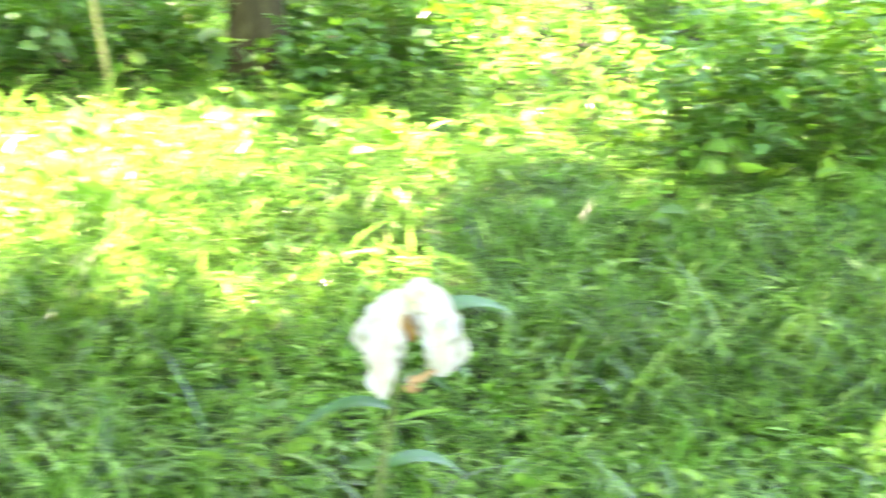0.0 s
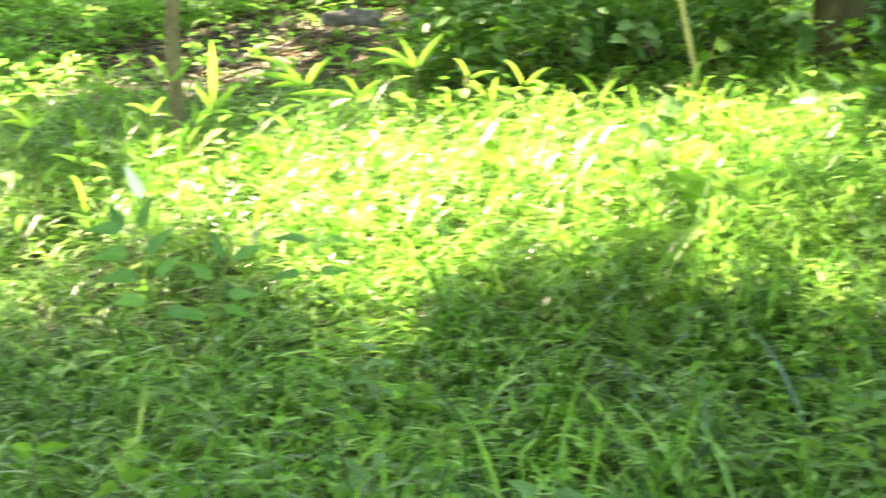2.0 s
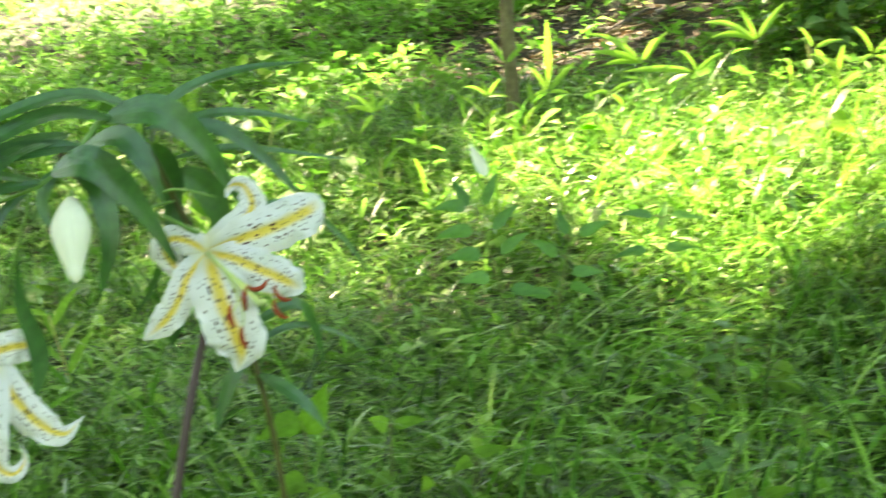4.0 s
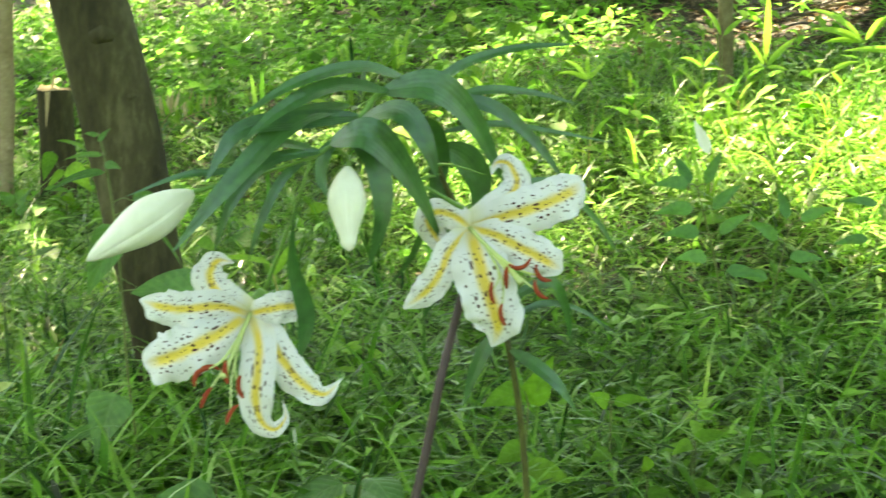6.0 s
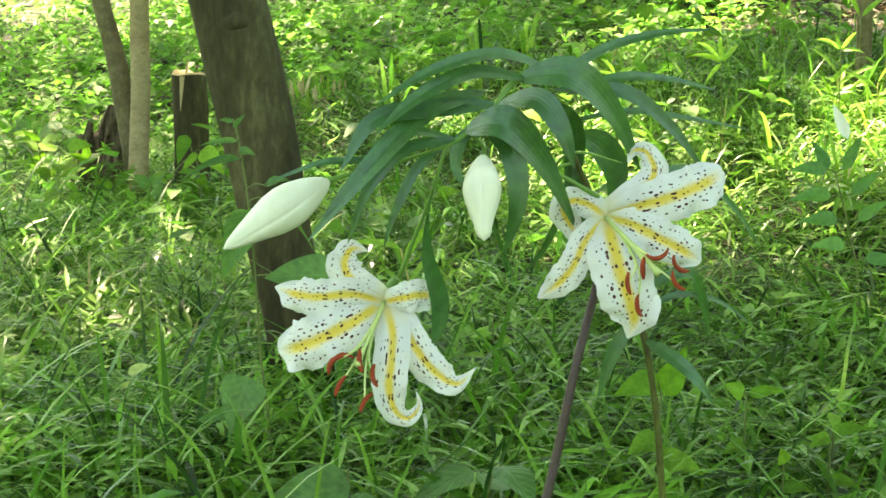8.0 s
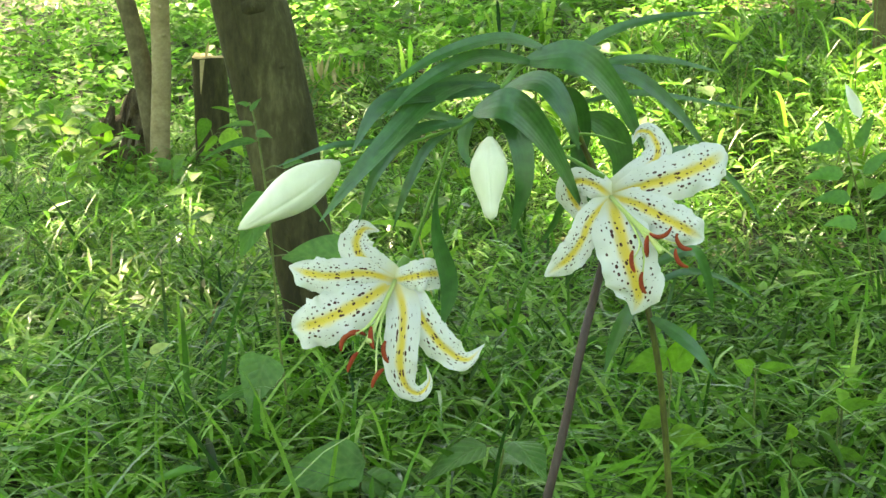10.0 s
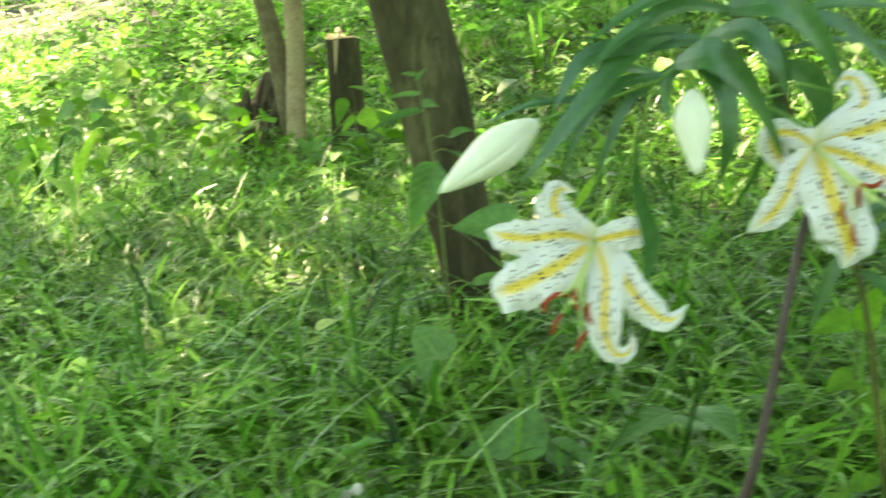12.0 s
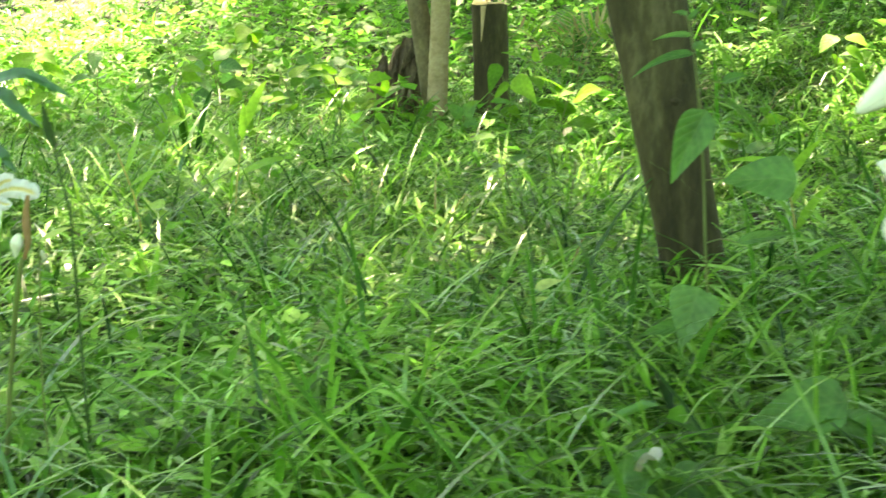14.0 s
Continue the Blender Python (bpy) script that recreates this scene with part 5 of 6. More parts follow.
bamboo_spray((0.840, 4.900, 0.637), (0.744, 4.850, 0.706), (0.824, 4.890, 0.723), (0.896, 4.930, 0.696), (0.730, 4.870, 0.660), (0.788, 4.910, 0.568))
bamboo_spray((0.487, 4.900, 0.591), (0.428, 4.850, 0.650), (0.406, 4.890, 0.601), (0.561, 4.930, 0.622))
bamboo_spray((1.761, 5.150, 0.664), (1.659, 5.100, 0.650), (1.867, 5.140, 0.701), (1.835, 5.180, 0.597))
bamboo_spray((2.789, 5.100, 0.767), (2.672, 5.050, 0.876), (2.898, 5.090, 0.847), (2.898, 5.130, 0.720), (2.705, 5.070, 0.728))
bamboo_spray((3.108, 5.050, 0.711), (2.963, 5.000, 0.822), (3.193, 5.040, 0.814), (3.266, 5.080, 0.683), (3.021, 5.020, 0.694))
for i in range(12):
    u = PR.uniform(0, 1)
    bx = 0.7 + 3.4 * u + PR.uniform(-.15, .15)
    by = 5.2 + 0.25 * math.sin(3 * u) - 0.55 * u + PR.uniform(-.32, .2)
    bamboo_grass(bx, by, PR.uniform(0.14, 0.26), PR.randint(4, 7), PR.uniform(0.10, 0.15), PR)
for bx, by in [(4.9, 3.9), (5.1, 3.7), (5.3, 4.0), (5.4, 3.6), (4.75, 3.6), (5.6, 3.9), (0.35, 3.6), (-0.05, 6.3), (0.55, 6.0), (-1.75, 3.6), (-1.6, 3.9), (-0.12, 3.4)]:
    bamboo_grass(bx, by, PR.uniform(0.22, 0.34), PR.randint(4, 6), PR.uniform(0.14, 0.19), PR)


def herb(base, height, lean, leaves, label, mat=M_BROAD, stem_mat=M_STEMGREEN, rad=0.003, front=0.35):
    """An upright weed: leaves given as height along the stem, turn, length, width and droop."""
    base = np.array(base, float)
    ob = thing("broadleaf_weed", base, label, "weed", "broad-leaved weeds")
    line = smooth_line([(0, 0, -0.03), (lean[0] * 0.3, lean[1] * 0.3, height * 0.5), (lean[0], lean[1], height)], 16)
    part("stem", tube("stem", line, [rad, rad * 0.6], stem_mat, 7), ob)
    for s, turn, L, W, dr in leaves:
        p = line[min(15, int(s * 15.9))]
        a = radians(turn)
        out = np.array((math.cos(a), math.sin(a), 0))
        p1 = p + out * L * 0.25 + np.array((0, 0, L * 0.08))
        part("stalk", tube("stalk", [p, (p + p1) / 2 + np.array((0, 0, 0.004)), p1], [rad * 0.5, rad * 0.4], stem_mat, 5), ob)
        tip = p1 + out * L * math.cos(radians(dr)) + np.array((0, 0, -L * math.sin(radians(dr))))
        part("leaf", blade("leaf", p1, tip, L * 0.06, W, mat, "ovate", 0.16, 9, 5, side=np.cross(tip - p1, (0.3 * math.sin(7 * turn), -front + 0.3 * math.sin(3.3 * turn), 0.85)), wave=0.06), ob)
    return ob


def placed_weed(label, stem, leaves, mat=M_BROAD, rad=0.0028, stem_mat=M_STEMGREEN):
    """A weed along a given stem; each leaf has its base, tip, width, fold and lift, and a stalk that ties it to the stem."""
    base = np.array((stem[0][0], stem[0][1], float(land(np.array([stem[0][0]]), np.array([stem[0][1]]))[0])))
    ob = thing("broadleaf_weed", base, label, "weed", "broad-leaved weeds")
    line = smooth_line([base - (0, 0, 0.03), *stem[1:]], 30) - base
    part("stem", tube("stem", line, [rad, rad * 0.55], stem_mat, 7), ob)
    for i, (b0, t0, wd, fold, lift) in enumerate(leaves):
        b0, t0 = np.array(b0) - base, np.array(t0) - base
        j = int(np.argmin(((line - b0) ** 2).sum(1) + 4 * np.maximum(0, line[:, 2] - b0[2]) ** 2))
        if np.linalg.norm(line[j] - b0) > 0.004:
            part("stalk", tube("stalk", smooth_line([line[j], (line[j] + b0) / 2 + np.array((0, 0, 0.006)), b0], 8), [rad * 0.5, rad * 0.35], stem_mat, 5), ob)
        part("leaf", blade("leaf", b0, t0, lift, wd, mat, "ovate", fold, 16, 9, side=np.cross(t0 - b0, (0.12 * math.sin(5 * i + 1), -0.8, 0.55)), wave=0.09), ob)
    return ob


placed_weed("tall weed with heart-shaped green leaves before a trunk",
            [(-0.335, 2.42, 0.0), (-0.343, 2.42, 0.126), (-0.356, 2.42, 0.262), (-0.364, 2.42, 0.424), (-0.374, 2.42, 0.544), (-0.387, 2.42, 0.640), (-0.396, 2.42, 0.676)],
            [((-0.362, 2.40, 0.524), (-0.415, 2.39, 0.408), 0.066, 0.35, 0.004), ((-0.222, 2.36, 0.418), (-0.337, 2.35, 0.419), 0.084, 0.2, 0.004), ((-0.309, 2.37, 0.318), (-0.220, 2.36, 0.335), 0.022, 0.6, 0.003),
             ((-0.368, 2.36, 0.246), (-0.395, 2.32, 0.158), 0.088, 0.2, 0.006), ((-0.360, 2.37, 0.182), (-0.465, 2.35, 0.166), 0.034, 0.4, 0.006), ((-0.387, 2.40, 0.641), (-0.447, 2.39, 0.634), 0.012, 0.4, 0.004),
             ((-0.392, 2.40, 0.664), (-0.372, 2.40, 0.686), 0.011, 0.3, 0.001), ((-0.394, 2.40, 0.673), (-0.416, 2.40, 0.676), 0.010, 0.3, 0.002), ((-0.384, 2.40, 0.612), (-0.479, 2.38, 0.576), 0.017, 0.5, 0.010),
             ((-0.338, 2.40, 0.566), (-0.297, 2.39, 0.576), 0.017, 0.5, 0.006), ((-0.385, 2.41, 0.624), (-0.356, 2.40, 0.618), 0.018, 0.3, 0.002), ((-0.339, 2.42, 0.539), (-0.259, 2.42, 0.447), 0.010, 0.9, 0.016)])
placed_weed("low weed with one very broad dull green leaf", [(-0.19, 2.12, 0.0), (-0.185, 2.10, 0.10), (-0.175, 2.06, 0.19)],
            [((-0.172, 2.05, 0.165), (-0.306, 2.03, 0.135), 0.088, 0.2, 0.004), ((-0.182, 2.09, 0.12), (-0.09, 2.04, 0.10), 0.05, 0.25, 0.01), ((-0.188, 2.11, 0.08), (-0.26, 2.0, 0.05), 0.06, 0.2, 0.01)])
placed_weed("low weed with broad green leaves at the grass edge", [(-0.43, 1.90, 0.0), (-0.425, 1.88, 0.06), (-0.418, 1.87, 0.11)],
            [((-0.417, 1.865, 0.112), (-0.505, 1.84, 0.106), 0.085, 0.2, 0.006), ((-0.42, 1.87, 0.10), (-0.33, 1.82, 0.10), 0.075, 0.2, 0.008), ((-0.43, 1.88, 0.07), (-0.43, 1.80, 0.06), 0.07, 0.2, 0.008)])
placed_weed("weed with upright light green leaves below the lilies", [(0.316, 2.31, 0.0), (0.315, 2.30, 0.12), (0.319, 2.30, 0.236)],
            [((0.321, 2.30, 0.241), (0.357, 2.29, 0.326), 0.052, 0.3, 0.0), ((0.310, 2.29, 0.266), (0.238, 2.27, 0.245), 0.050, 0.2, 0.004), ((0.316, 2.30, 0.16), (0.262, 2.26, 0.150), 0.050, 0.25, 0.006), ((0.316, 2.30, 0.13), (0.39, 2.25, 0.118), 0.046, 0.25, 0.006)], M_FRESH)
placed_weed("small weed with a pair of light green leaves", [(0.470, 2.36, 0.0), (0.469, 2.355, 0.12), (0.468, 2.35, 0.226)],
            [((0.463, 2.35, 0.227), (0.428, 2.34, 0.248), 0.034, 0.2, 0.0), ((0.473, 2.35, 0.227), (0.531, 2.34, 0.236), 0.024, 0.2, 0.004), ((0.469, 2.35, 0.14), (0.425, 2.31, 0.135), 0.032, 0.2, 0.004)], M_FRESH)
placed_weed("small weed with a pair of light green leaves", [(0.600, 2.31, 0.0), (0.600, 2.305, 0.1), (0.599, 2.30, 0.176)],
            [((0.601, 2.30, 0.179), (0.662, 2.29, 0.190), 0.024, 0.25, 0.003), ((0.597, 2.30, 0.172), (0.560, 2.28, 0.157), 0.026, 0.25, 0.003), ((0.600, 2.30, 0.1), (0.64, 2.25, 0.10), 0.026, 0.25, 0.003)], M_FRESH)
placed_weed("tiny round-leaved light green weed", [(0.502, 2.21, 0.0), (0.503, 2.205, 0.09), (0.503, 2.20, 0.158)],
            [((0.503, 2.20, 0.158), (0.494, 2.19, 0.188), 0.028, 0.15, 0.0), ((0.503, 2.20, 0.12), (0.54, 2.17, 0.125), 0.026, 0.15, 0.002)], M_FRESH)
placed_weed("small weed with pale yellowish leaves", [(-0.672, 2.72, 0.0), (-0.671, 2.715, 0.08), (-0.664, 2.714, 0.146)],
            [((-0.660, 2.714, 0.152), (-0.608, 2.70, 0.172), 0.022, 0.2, 0.003), ((-0.677, 2.710, 0.122), (-0.626, 2.69, 0.142), 0.015, 0.25, 0.003), ((-0.672, 2.71, 0.09), (-0.71, 2.68, 0.10), 0.02, 0.25, 0.003)], M_PALE)
placed_weed("weed with thin light green oval leaves beside a stump", [(-0.944, 5.000, 0.135), (-0.948, 5.000, 0.241), (-0.967, 5.000, 0.309), (-0.986, 5.000, 0.372)],
            [((-0.986, 5.000, 0.370), (-1.014, 4.970, 0.272), 0.056, 0.2, 0.003), ((-0.952, 5.000, 0.307), (-1.003, 4.970, 0.241), 0.034, 0.25, 0.002), ((-0.936, 5.000, 0.318), (-0.853, 4.970, 0.237), 0.078, 0.2, 0.010), ((-0.949, 5.000, 0.222), (-0.907, 4.970, 0.183), 0.04, 0.3, 0.004)], M_FRESH, 0.003)
placed_weed("low weed with upright light green leaves at a trunk's foot", [(-1.327, 5.300, 0.073), (-1.322, 5.300, 0.121), (-1.317, 5.300, 0.154)],
            [((-1.315, 5.300, 0.154), (-1.229, 5.280, 0.216), 0.044, 0.3, 0.002), ((-1.326, 5.300, 0.141), (-1.385, 5.280, 0.162), 0.034, 0.25, 0.004), ((-1.313, 5.300, 0.137), (-1.256, 5.280, 0.140), 0.034, 0.25, 0.004)], M_FRESH, 0.003)
placed_weed("small weed with two light green leaves before a rotten stump", [(-1.484, 5.550, 0.103), (-1.482, 5.550, 0.157), (-1.481, 5.550, 0.205)],
            [((-1.483, 5.550, 0.207), (-1.479, 5.520, 0.297), 0.042, 0.25, 0.0), ((-1.477, 5.550, 0.203), (-1.549, 5.520, 0.243), 0.038, 0.25, 0.002), ((-1.477, 5.550, 0.201), (-1.413, 5.520, 0.243), 0.02, 0.3, 0.002)], M_FRESH, 0.003)
placed_weed("weed with broad bluish green leaves at a stump's foot", [(-1.106, 4.900, 0.100), (-1.099, 4.900, 0.167), (-1.091, 4.900, 0.205)],
            [((-1.091, 4.900, 0.205), (-1.038, 4.880, 0.259), 0.055, 0.2, 0.003), ((-1.099, 4.900, 0.200), (-1.149, 4.880, 0.246), 0.05, 0.2, 0.004), ((-1.091, 4.900, 0.186), (-1.043, 4.880, 0.176), 0.05, 0.2, 0.004)], M_BROAD, 0.003)
herb((0.02, 2.05, 0.0), 0.20, (0.02, 0.0), [(1.0, -60, 0.10, 0.07, 20), (0.9, 200, 0.11, 0.075, 25), (0.7, 80, 0.09, 0.06, 10)], "weed with broad leaves below the lilies")
herb((0.24, 1.98, 0.0), 0.10, (0.0, 0.0), [(1.0, -10, 0.056, 0.036, -5), (0.95, 170, 0.056, 0.036, 0), (0.9, -100, 0.048, 0.036, 10), (0.8, 60, 0.048, 0.036, 0)], "low weed with light green leaves in the grass", M_FRESH)
# the dark-leaved shrub before the sunlit grass
zs = float(land(np.array([0.95]), np.array([3.32]))[0])
herb((0.92, 3.30, zs), 0.44, (-0.09, -0.02), [(1.0, 130, 0.08, 0.031, -50), (0.97, 190, 0.088, 0.037, 0), (0.95, 20, 0.088, 0.031, -60), (0.86, 185, 0.097, 0.040, 8), (0.88, 0, 0.088, 0.031, -40), (0.72, 180, 0.09, 0.040, 5), (0.7, -20, 0.088, 0.031, -35), (0.58, 200, 0.09, 0.040, 0), (0.55, -10, 0.088, 0.035, 10)],
     "small shrub of dark oval leaves before sunlit grass", M_SHRUB, front=1.6)
herb((1.02, 3.32, zs), 0.35, (0.05, 0.0), [(1.0, 0, 0.088, 0.031, -20), (0.95, 100, 0.088, 0.031, -50), (0.88, 190, 0.09, 0.035, -30), (0.75, 10, 0.09, 0.035, 5), (0.6, 170, 0.08, 0.035, 0), (0.65, -40, 0.08, 0.031, 20)], "small shrub of dark oval leaves before sunlit grass", M_SHRUB, front=1.6)
herb((1.30, 3.45, zs + 0.04), 0.33, (0.05, 0.0), [(1.0, 0, 0.09, 0.027, 10), (1.0, 190, 0.105, 0.027, -5), (0.85, 60, 0.105, 0.031, -40), (0.75, 180, 0.09, 0.031, 10), (0.7, -10, 0.09, 0.031, 0)], "small shrub of dark narrow leaves before sunlit grass", M_SHRUB, front=1.2)
# A shrub leaf in bud white: its sun glare is put into the colour.
tagged(new("petal_or_sunlit_leaf", blade("petal_or_sunlit_leaf", (0.885, 3.40, 0.545), (0.850, 3.42, 0.625), 0.0, 0.032, M_BUD, "lance", 0.3, 8, 5, side=(1, 0.1, 0.4))), "leaf of a dark shrub, coloured white for sun glare", "petal")

# large round-leaved weeds on the bank
BANK = random.Random(9)
for bx, by in [(3.35, 5.75), (3.0, 5.9), (3.95, 5.45), (3.55, 5.6), (4.15, 5.0), (4.6, 4.3), (4.75, 3.75), (4.45, 3.9)]:
    bz = float(land(np.array([bx]), np.array([by]))[0])
    herb((bx, by, bz), BANK.uniform(0.3, 0.55), (BANK.uniform(-.08, .08), -0.05), [(BANK.uniform(0.5, 1), BANK.uniform(180, 360), (1 if bx < 4.4 else 0.6) * BANK.uniform(.09, .14), (1 if bx < 4.4 else 0.6) * BANK.uniform(.08, .12), BANK.uniform(0, 50)) for k in range(7)],
         "tall weed with large round pale green leaves")

# broad light green weeds between the sunlit spots of the bank
for i in range(44):
    bx, by = BANK.uniform(2.2, 5.4), BANK.uniform(2.3, 4.6)
    if by < 5.0 - 0.75 * bx + 0.3:
        continue
    bz = float(land(np.array([bx]), np.array([by]))[0])
    big = BANK.uniform(0.07, 0.125)
    herb((bx, by, bz), BANK.uniform(0.14, 0.3), (BANK.uniform(-.06, .04), BANK.uniform(-.06, .02)), [(BANK.uniform(0.5, 1), BANK.uniform(0, 360), big * BANK.uniform(.7, 1.2), big * BANK.uniform(.45, .8), BANK.uniform(-20, 40)) for k in range(BANK.randint(4, 7))],
         "weed with broad thin light green leaves on a bank", M_FRESH if i % 4 else M_BROAD, front=BANK.uniform(0.3, 1.0))

# weeds strewn through the grass
WEED = random.Random(5)
for i in range(46):
    r, a = WEED.uniform(2.0, 6.2), radians(WEED.uniform(-62, 26))
    wx, wy = -math.sin(a) * r, math.cos(a) * r
    if abs(wx - 0.1) < 0.35 and wy < 2.0 or (wx + 0.33) ** 2 + (wy - 2.68) ** 2 < 0.03:
        continue
    wz = float(land(np.array([wx]), np.array([wy]))[0])
    n = WEED.randint(3, 6)
    sz = WEED.uniform(0.035, 0.07)
    herb((wx, wy, wz), WEED.uniform(0.1, 0.26), (WEED.uniform(-.04, .04), WEED.uniform(-.04, .04)),
         [(WEED.uniform(0.5, 1), WEED.uniform(0, 360), sz * WEED.uniform(.7, 1.2), sz * WEED.uniform(.35, .7), WEED.uniform(-25, 40)) for k in range(n)], "green broad-leaved weed growing among the grass", M_BROAD if i % 3 else M_SASA)

NEAR = random.Random(77)
for i in range(48):
    r, a = NEAR.uniform(1.5, 3.1), radians(NEAR.uniform(-62, -22))
    wx, wy = -math.sin(a) * r, math.cos(a) * r
    wz = float(land(np.array([wx]), np.array([wy]))[0])
    sz = NEAR.uniform(0.045, 0.075)
    herb((wx, wy, wz), NEAR.uniform(0.12, 0.24), (NEAR.uniform(-.04, .04), NEAR.uniform(-.05, .02)),
         [(NEAR.uniform(0.5, 1), NEAR.uniform(0, 360), sz * NEAR.uniform(.7, 1.2), sz * NEAR.uniform(.35, .6), NEAR.uniform(-20, 35)) for k in range(NEAR.randint(4, 7))], "weed with broad soft green leaves among the grass", M_FRESH if i % 3 else M_BROAD, front=NEAR.uniform(0.3, 0.9))

# taller weeds with large thin leaves towards the back of the glade
BACK = random.Random(31)
SPOTS = [(-1.66, 5.2), (-1.58, 5.55), (-1.02, 5.3), (-0.93, 5.35), (-1.2, 5.3), (-0.75, 5.0), (-2.0, 5.4), (-2.25, 6.3), (-1.95, 6.6), (-2.5, 7.2), (-2.9, 6.9), (-1.75, 4.6), (-2.15, 4.9), (-0.25, 4.4), (-0.1, 4.9), (0.15, 5.3), (-0.45, 5.6), (-0.7, 6.2), (-0.2, 6.6), (0.3, 6.8), (0.75, 6.9), (1.0, 6.6), (0.6, 7.6), (-0.9, 7.0), (-0.4, 7.7), (1.3, 6.3), (-3.2, 8.0), (-2.7, 8.4), (-1.6, 7.6), (0.0, 8.2), (1.1, 7.4), (0.45, 5.6), (-3.0, 5.9)]
SPOTS += [(-3.3 + 1.7 * ((i * 0.618) % 1), 4.3 + 2.6 * ((i * 0.414 + 0.2) % 1)) for i in range(22)]
for bx, by in SPOTS:
    bx, by = bx + BACK.uniform(-.06, .06), by + BACK.uniform(-.08, .08)
    bz = float(land(np.array([bx]), np.array([by]))[0])
    small = by < 5.6 and -1.3 < bx < -0.8
    big = BACK.uniform(0.055, 0.07) if small else BACK.uniform(0.065, 0.12)
    herb((bx, by, bz), BACK.uniform(0.1, 0.17) if small else BACK.uniform(0.16, 0.42), (BACK.uniform(-.07, .07), BACK.uniform(-.08, .02)),
         [(BACK.uniform(0.45, 1), BACK.uniform(0, 360), big * BACK.uniform(.7, 1.2), big * BACK.uniform(.5, .85), BACK.uniform(-30, 55)) for k in range(BACK.randint(5, 9))],
         "tall weed with large thin yellow-green leaves", M_FRESH if BACK.random() < 0.72 else M_BROAD, front=BACK.uniform(0.3, 1.0))


def broad_grass(x, y, n, length, width, rnd, label, mat):
    """Upright clump of wide grass blades whose ends bend over."""
    z = float(land(np.array([x]), np.array([y]))[0])
    ob = thing("broad_grass", (x, y, z), label, "grass", "clumps of wide-bladed grass")
    for k in range(n):
        a = rnd.uniform(0, 6.28)
        L = length * rnd.uniform(0.6, 1.1)
        sp = rnd.uniform(0.2, 0.75)
        e = np.array((sp * L * math.cos(a), 0.7 * sp * L * math.sin(a), L * (1.0 - 0.75 * sp)))
        part("blade", blade("blade", (0.012 * math.cos(a), 0.012 * math.sin(a), -0.02), e, L * 0.2 * (0.5 + sp), width * rnd.uniform(.7, 1.2), mat, "strap", 0.3, 10, 3), ob)


for bx, by, n, L, w in [(-2.0, 4.75, 8, 0.42, 0.022), (-2.2, 5.0, 6, 0.36, 0.02), (-1.55, 4.9, 6, 0.3, 0.008), (-0.95, 2.55, 5, 0.34, 0.009), (-0.8, 2.05, 6, 0.36, 0.008), (-1.1, 2.4, 6, 0.36, 0.008), (-0.62, 2.45, 6, 0.33, 0.008), (-0.2, 2.4, 7, 0.34, 0.010), (-0.12, 2.2, 5, 0.36, 0.008),
                        (0.05, 6.6, 7, 0.5, 0.024), (0.25, 6.9, 6, 0.45, 0.024), (-0.35, 6.3, 6, 0.4, 0.02), (0.65, 6.2, 6, 0.35, 0.02),
                        (1.05, 2.25, 8, 0.32, 0.008), (1.25, 2.1, 8, 0.34, 0.008), (1.4, 2.35, 7, 0.3, 0.008), (1.0, 1.95, 7, 0.3, 0.01), (1.6, 2.15, 6, 0.28, 0.008), (0.75, 2.3, 6, 0.3, 0.008), (1.75, 1.95, 7, 0.3, 0.008)]:
    broad_grass(bx, by, n, L, w, BACK, "upright clump of wide green grass blades", M_GRASS)
# Clumps in the pale bamboo leaf colour, painting in the sun patch's brightness.
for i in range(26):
    broad_grass(BACK.uniform(0.75, 3.5), BACK.uniform(4.0, 5.3), BACK.randint(3, 5), BACK.uniform(0.24, 0.4), BACK.uniform(0.01, 0.018), BACK, "clump of wide grass blades, coloured pale to look sunlit", M_SASA)
# Straw colour paints in the bright streaks of overexposed green blades.
for i in range(12):
    a, r = radians(BACK.uniform(-50, 22)), BACK.uniform(2.2, 6.0)
    broad_grass(-math.sin(a) * r, math.cos(a) * r, 2, 0.3, 0.006, BACK, "straw-coloured grass blades, pale as if overexposed", M_STRAW)


def fern(x, y, h, turn, rnd):
    z = float(land(np.array([x]), np.array([y]))[0])
    ob = thing("fern", (x, y, z), "small yellowing fern with feathered fronds", "fern", "yellowing ferns")
    for f in range(3):
        a = radians(turn + 70 * (f - 1))
        e = np.array((math.cos(a) * h * 0.8, math.sin(a) * h * 0.5, h * rnd.uniform(0.8, 1.0)))
        line = smooth_line([(0, 0, -0.02), e * (0.35, 0.35, 0.7), e], 16)
        frond = part("frond", tube("frond", line, [0.0025, 0.001], M_STRAW, 5), ob)
        for i in range(4, 16):
            L = 0.085 * math.sin(math.pi * (i - 2) / 15) + 0.008
            d = unit(line[min(15, i + 1)] - line[i - 1])
            sd = unit(np.cross(d, (0.2, -0.7, 0.6)))
            for sg in (1, -1):
                tip = line[i] + (sd * sg + d * 0.45) * L
                part("leaflet", blade("leaflet", line[i], tip, 0.0, L * 0.22, M_STRAW if rnd.random() < 0.35 else M_FRESH, "lance", 0.2, 5, 3), frond)


fern(-0.80, 6.05, 0.36, 20, BACK)
fern(-0.88, 6.15, 0.34, 70, BACK)
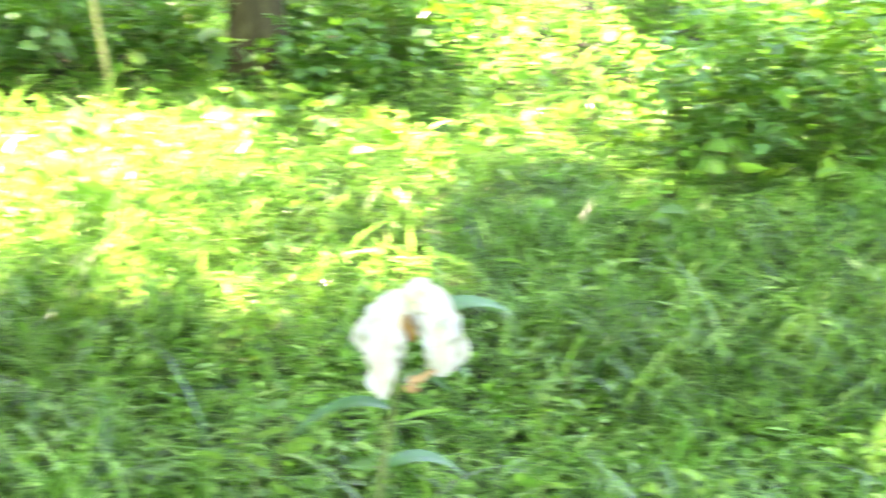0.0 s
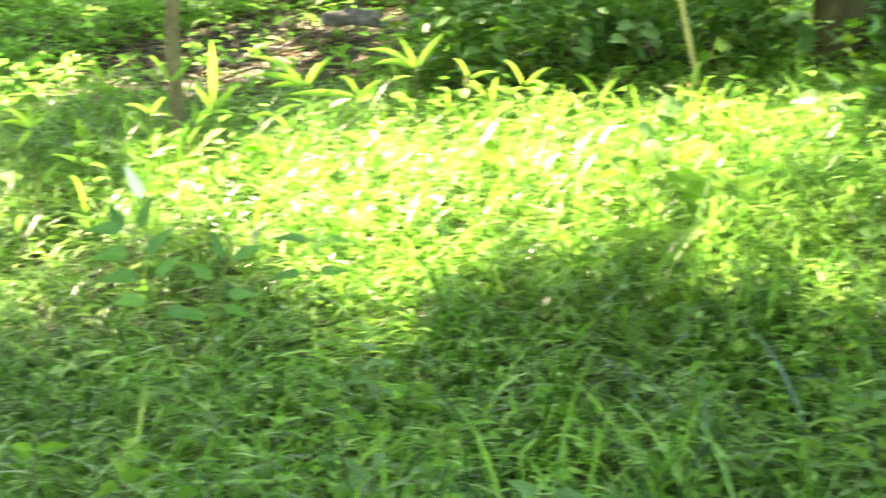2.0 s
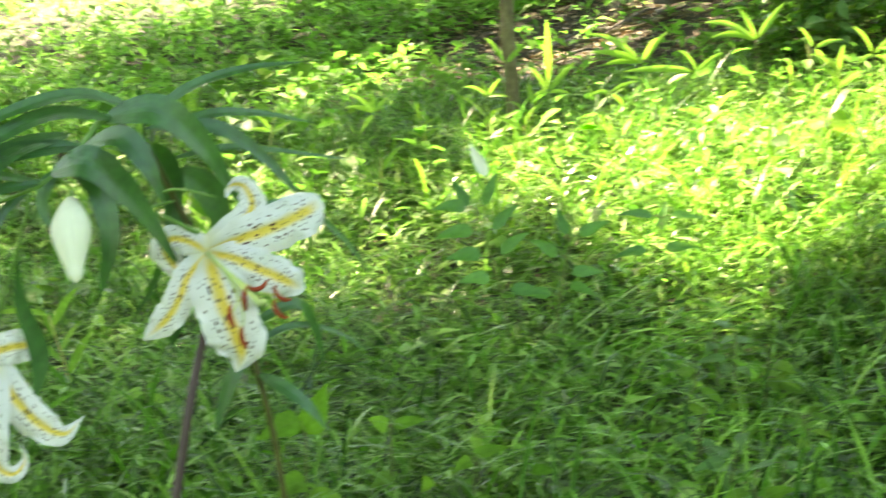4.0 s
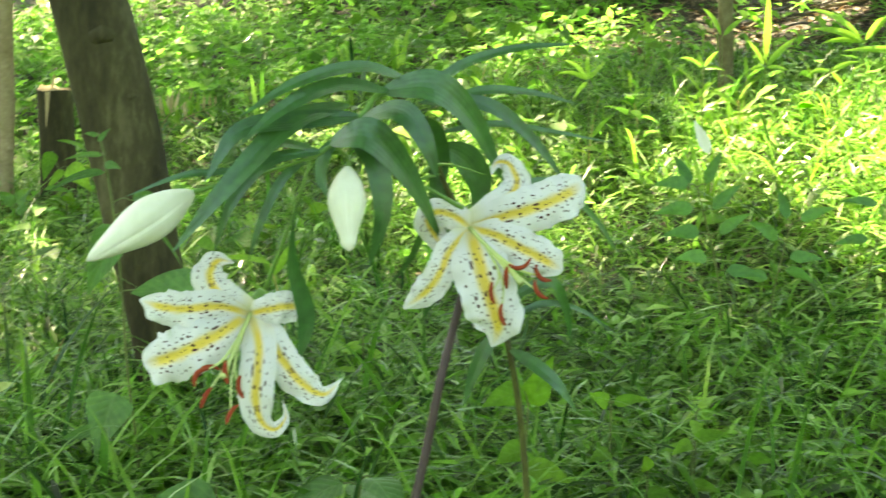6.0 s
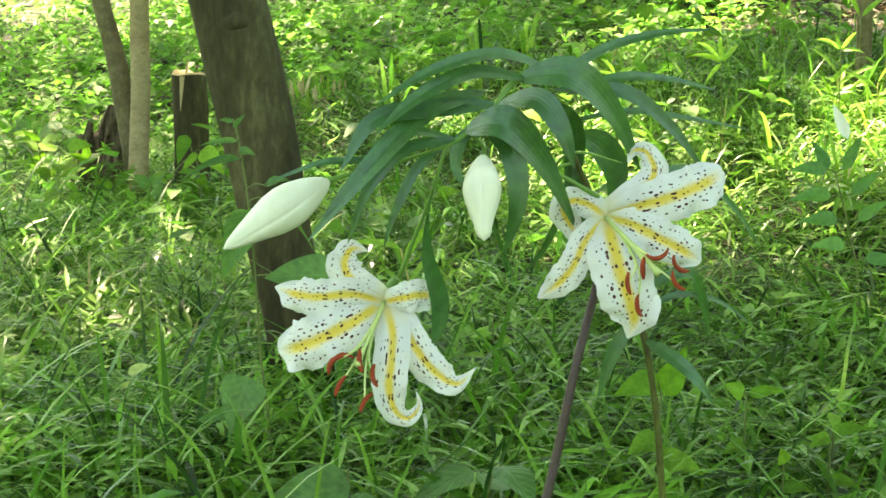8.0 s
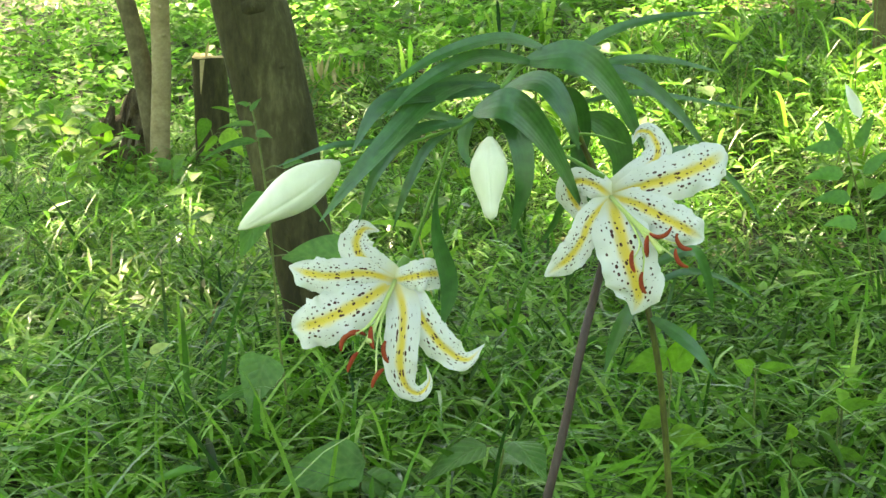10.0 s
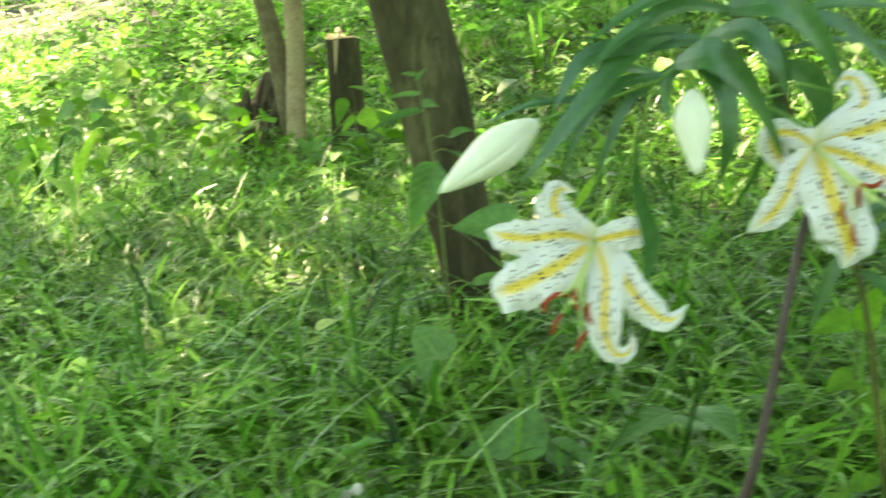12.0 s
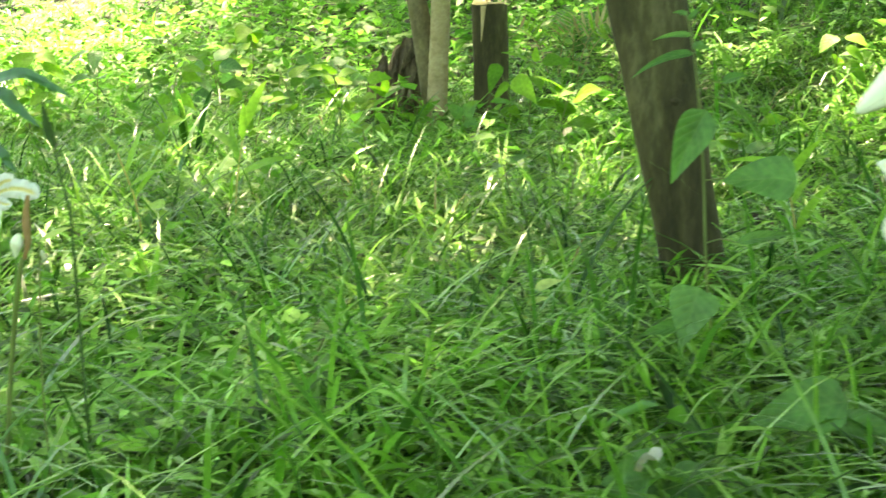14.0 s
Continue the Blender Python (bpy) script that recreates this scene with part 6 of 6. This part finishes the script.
tagged(new("petal_or_sunlit_leaf", blade("petal_or_sunlit_leaf", (-0.452, 1.85, 0.128), (-0.428, 1.83, 0.150), 0.012, 0.03, M_PETALOLD, "blunt", 0.5, 8, 5, wave=0.3)), "crumpled dry petal lying on a broad leaf", "petal")

herb((-0.90, 5.12, 0.0), 0.36, (0.03, -0.02), [(1.0, 200, 0.10, 0.07, -20), (0.95, -10, 0.10, 0.065, 5), (0.85, -70, 0.09, 0.06, 30), (0.7, 170, 0.09, 0.06, 10), (0.6, -20, 0.1, 0.06, 10), (1.0, 90, 0.06, 0.035, -60)], "upright weed with light green oval leaves beside a stump", M_FRESH)
herb((-1.45, 5.1, 0.0), 0.15, (0.0, 0.0), [(1.0, 240, 0.09, 0.08, 30), (0.9, -40, 0.09, 0.07, 20), (0.8, 150, 0.08, 0.06, 10)], "low weed with round light green leaves", M_FRESH)

# tufts of broad blades
TUFTS = [(-0.45, 2.90), (-0.30, 2.92), (-0.22, 2.98), (-0.50, 2.98), (-0.40, 2.86), (-0.18, 3.08), (-0.58, 3.08), (-1.30, 5.42), (-1.20, 5.45), (-1.42, 5.45), (-1.08, 5.42), (-1.0, 5.48), (-1.5, 5.66), (-1.38, 5.38), (-1.24, 1.60), (-1.30, 1.62), (-1.18, 1.66), (-1.34, 1.66), (-1.26, 1.68)]
for i in range(170):
    r, a = WEED.uniform(1.4, 5.0), radians(WEED.uniform(-60, 30))
    TUFTS.append((-math.sin(a) * r, math.cos(a) * r))
for wx, wy in TUFTS:
    wz = float(land(np.array([wx]), np.array([wy]))[0])
    ob = thing("grass_tuft", (wx, wy, wz), "tuft of broad arching green grass blades", "grass tuft", "grass tufts")
    for k in range(WEED.randint(5, 9)):
        b, L = WEED.uniform(0, 6.28), WEED.uniform(0.18, 0.36)
        sp = WEED.uniform(0.45, 1.0)
        part("blade", blade("blade", (0.01 * math.cos(b), 0.01 * math.sin(b), -0.01), (L * sp * math.cos(b), L * sp * math.sin(b), L * (0.85 - 0.75 * sp)), L * 0.3, WEED.uniform(0.004, 0.0085), M_GRASS, "strap", 0.3, 9, 3), ob)


def bush(x, y, w, h, n, seed, mat=M_SHRUB, size=0.075):
    """Undergrowth: several stems and a mass of oval leaves with an uneven outline."""
    z = float(land(np.array([x]), np.array([y]))[0])
    ob = thing("bush", (x, y, z), "dense dark green undergrowth bush on the bank", "bush", "bushes on the bank")
    rg = np.random.default_rng(seed)
    pieces, k = [], 12
    for i in range(k):
        a, r = rg.uniform(0, 6.28), rg.uniform(0.2, 1)
        e = np.array((math.cos(a) * r * w, math.sin(a) * r * w * 0.7, h * rg.uniform(0.5, 1.1)))
        line = smooth_line([(0.05 * math.cos(a), 0.05 * math.sin(a), -0.03), e * (0.45, 0.45, 0.65), e], 10)
        part("stem", tube("stem", line, [0.006, 0.002], M_STEMGREEN, 5), ob)
        m = n // k
        P = line[rg.integers(2, 10, m)] + rg.normal(0, 1, (m, 3)) * (0.1, 0.1, 0.07)
        D = unit(rg.normal(0, 1, (m, 3)) * (1, 1, 0.35))
        L = size * rg.uniform(0.6, 1.3, m)
        pieces.append(leaf_cloud(P, D, unit(rg.normal(0, 0.4, (m, 3)) + (0, 0, 1)), L, L * 0.5, L * 0.2, True))
    part("leaves", fast_mesh("leaves", *merge(pieces), mat), ob)


for i, (bx, by, w, h) in enumerate([(3.15, 6.2, 0.5, 0.5), (3.6, 5.95, 0.55, 0.55), (4.1, 5.45, 0.5, 0.5), (4.5, 4.75, 0.4, 0.3), (4.7, 5.3, 0.55, 0.6), (5.1, 4.9, 0.5, 0.5), (4.7, 2.95, 0.5, 0.55), (5.15, 3.0, 0.5, 0.6), (5.3, 2.6, 0.6, 0.7),
                                    (6.0, 3.0, 0.7, 0.8), (6.6, 4.6, 0.8, 0.9), (5.6, 5.6, 0.8, 0.9), (4.2, 6.6, 0.8, 0.8), (6.8, 3.2, 0.9, 1.1), (3.6, 7.2, 0.7, 0.5)]):
    bush(bx, by, w, h, 900, 40 + i)


# ---- unseen woods added all round, far behind the glade, to block the low sky ----
def woods():
    rg = np.random.default_rng(77)
    n = 1100
    a, r = rg.uniform(0, 2 * np.pi, n), rg.uniform(15, 24, n)
    cx, cy = 1.0 + np.cos(a) * r, 3.0 + np.sin(a) * r
    C = np.stack([cx, cy, land(cx, cy) + rg.uniform(0.2, 9.0, n)], 1)
    P = np.repeat(C, 26, 0) + rg.normal(0, 1, (n * 26, 3)) * (0.9, 0.9, 0.7)
    P[:, 2] = np.maximum(P[:, 2], land(P[:, 0], P[:, 1]) + 0.1)
    s = np.array(SUN_DIR)
    hit = P - s * ((P[:, 2] - 0.3) / s[2])[:, None]
    P = P[~opening(hit[:, 0], hit[:, 1])]
    m = len(P)
    L = rg.uniform(0.3, 0.6, m)
    return leaf_cloud(P, unit(rg.normal(0, 1, (m, 3))), unit(rg.normal(0, 0.6, (m, 3)) + (0, 0, 1)), L, L * 0.6, L * 0.2, False)


stuff("far_woods", woods(), M_CROWN, "unseen foliage ring added to block the low sky", "woods")


def wood_trunks():
    """Trunks that carry the added far foliage, out of view like it."""
    rg = np.random.default_rng(78)
    V, T, o = [], [], 0
    for i in range(60):
        a, r = rg.uniform(0, 2 * np.pi), rg.uniform(15.5, 23)
        x, y = 1.0 + math.cos(a) * r, 3.0 + math.sin(a) * r
        z = float(land(np.array([x]), np.array([y]))[0])
        h, w = rg.uniform(7, 10), rg.uniform(0.08, 0.2)
        for k, f in enumerate((-0.03, 0.3, 0.65, 1.0)):
            for j in range(8):
                q_ = 2 * math.pi * j / 8
                rr = w * (1.25 - f)
                V.append((x + rr * math.cos(q_) + 0.3 * math.sin(3 * f + i), y + rr * math.sin(q_), z + f * h))
        for k in range(3):
            for j in range(8):
                p, q_ = o + k * 8 + j, o + k * 8 + (j + 1) % 8
                T += [(p, q_, q_ + 8), (p, q_ + 8, p + 8)]
        o += 32
    return V, T


stuff("unseen_trunks", wood_trunks(), M_BARK, "unseen brown trunks added under the foliage ring", "woods")
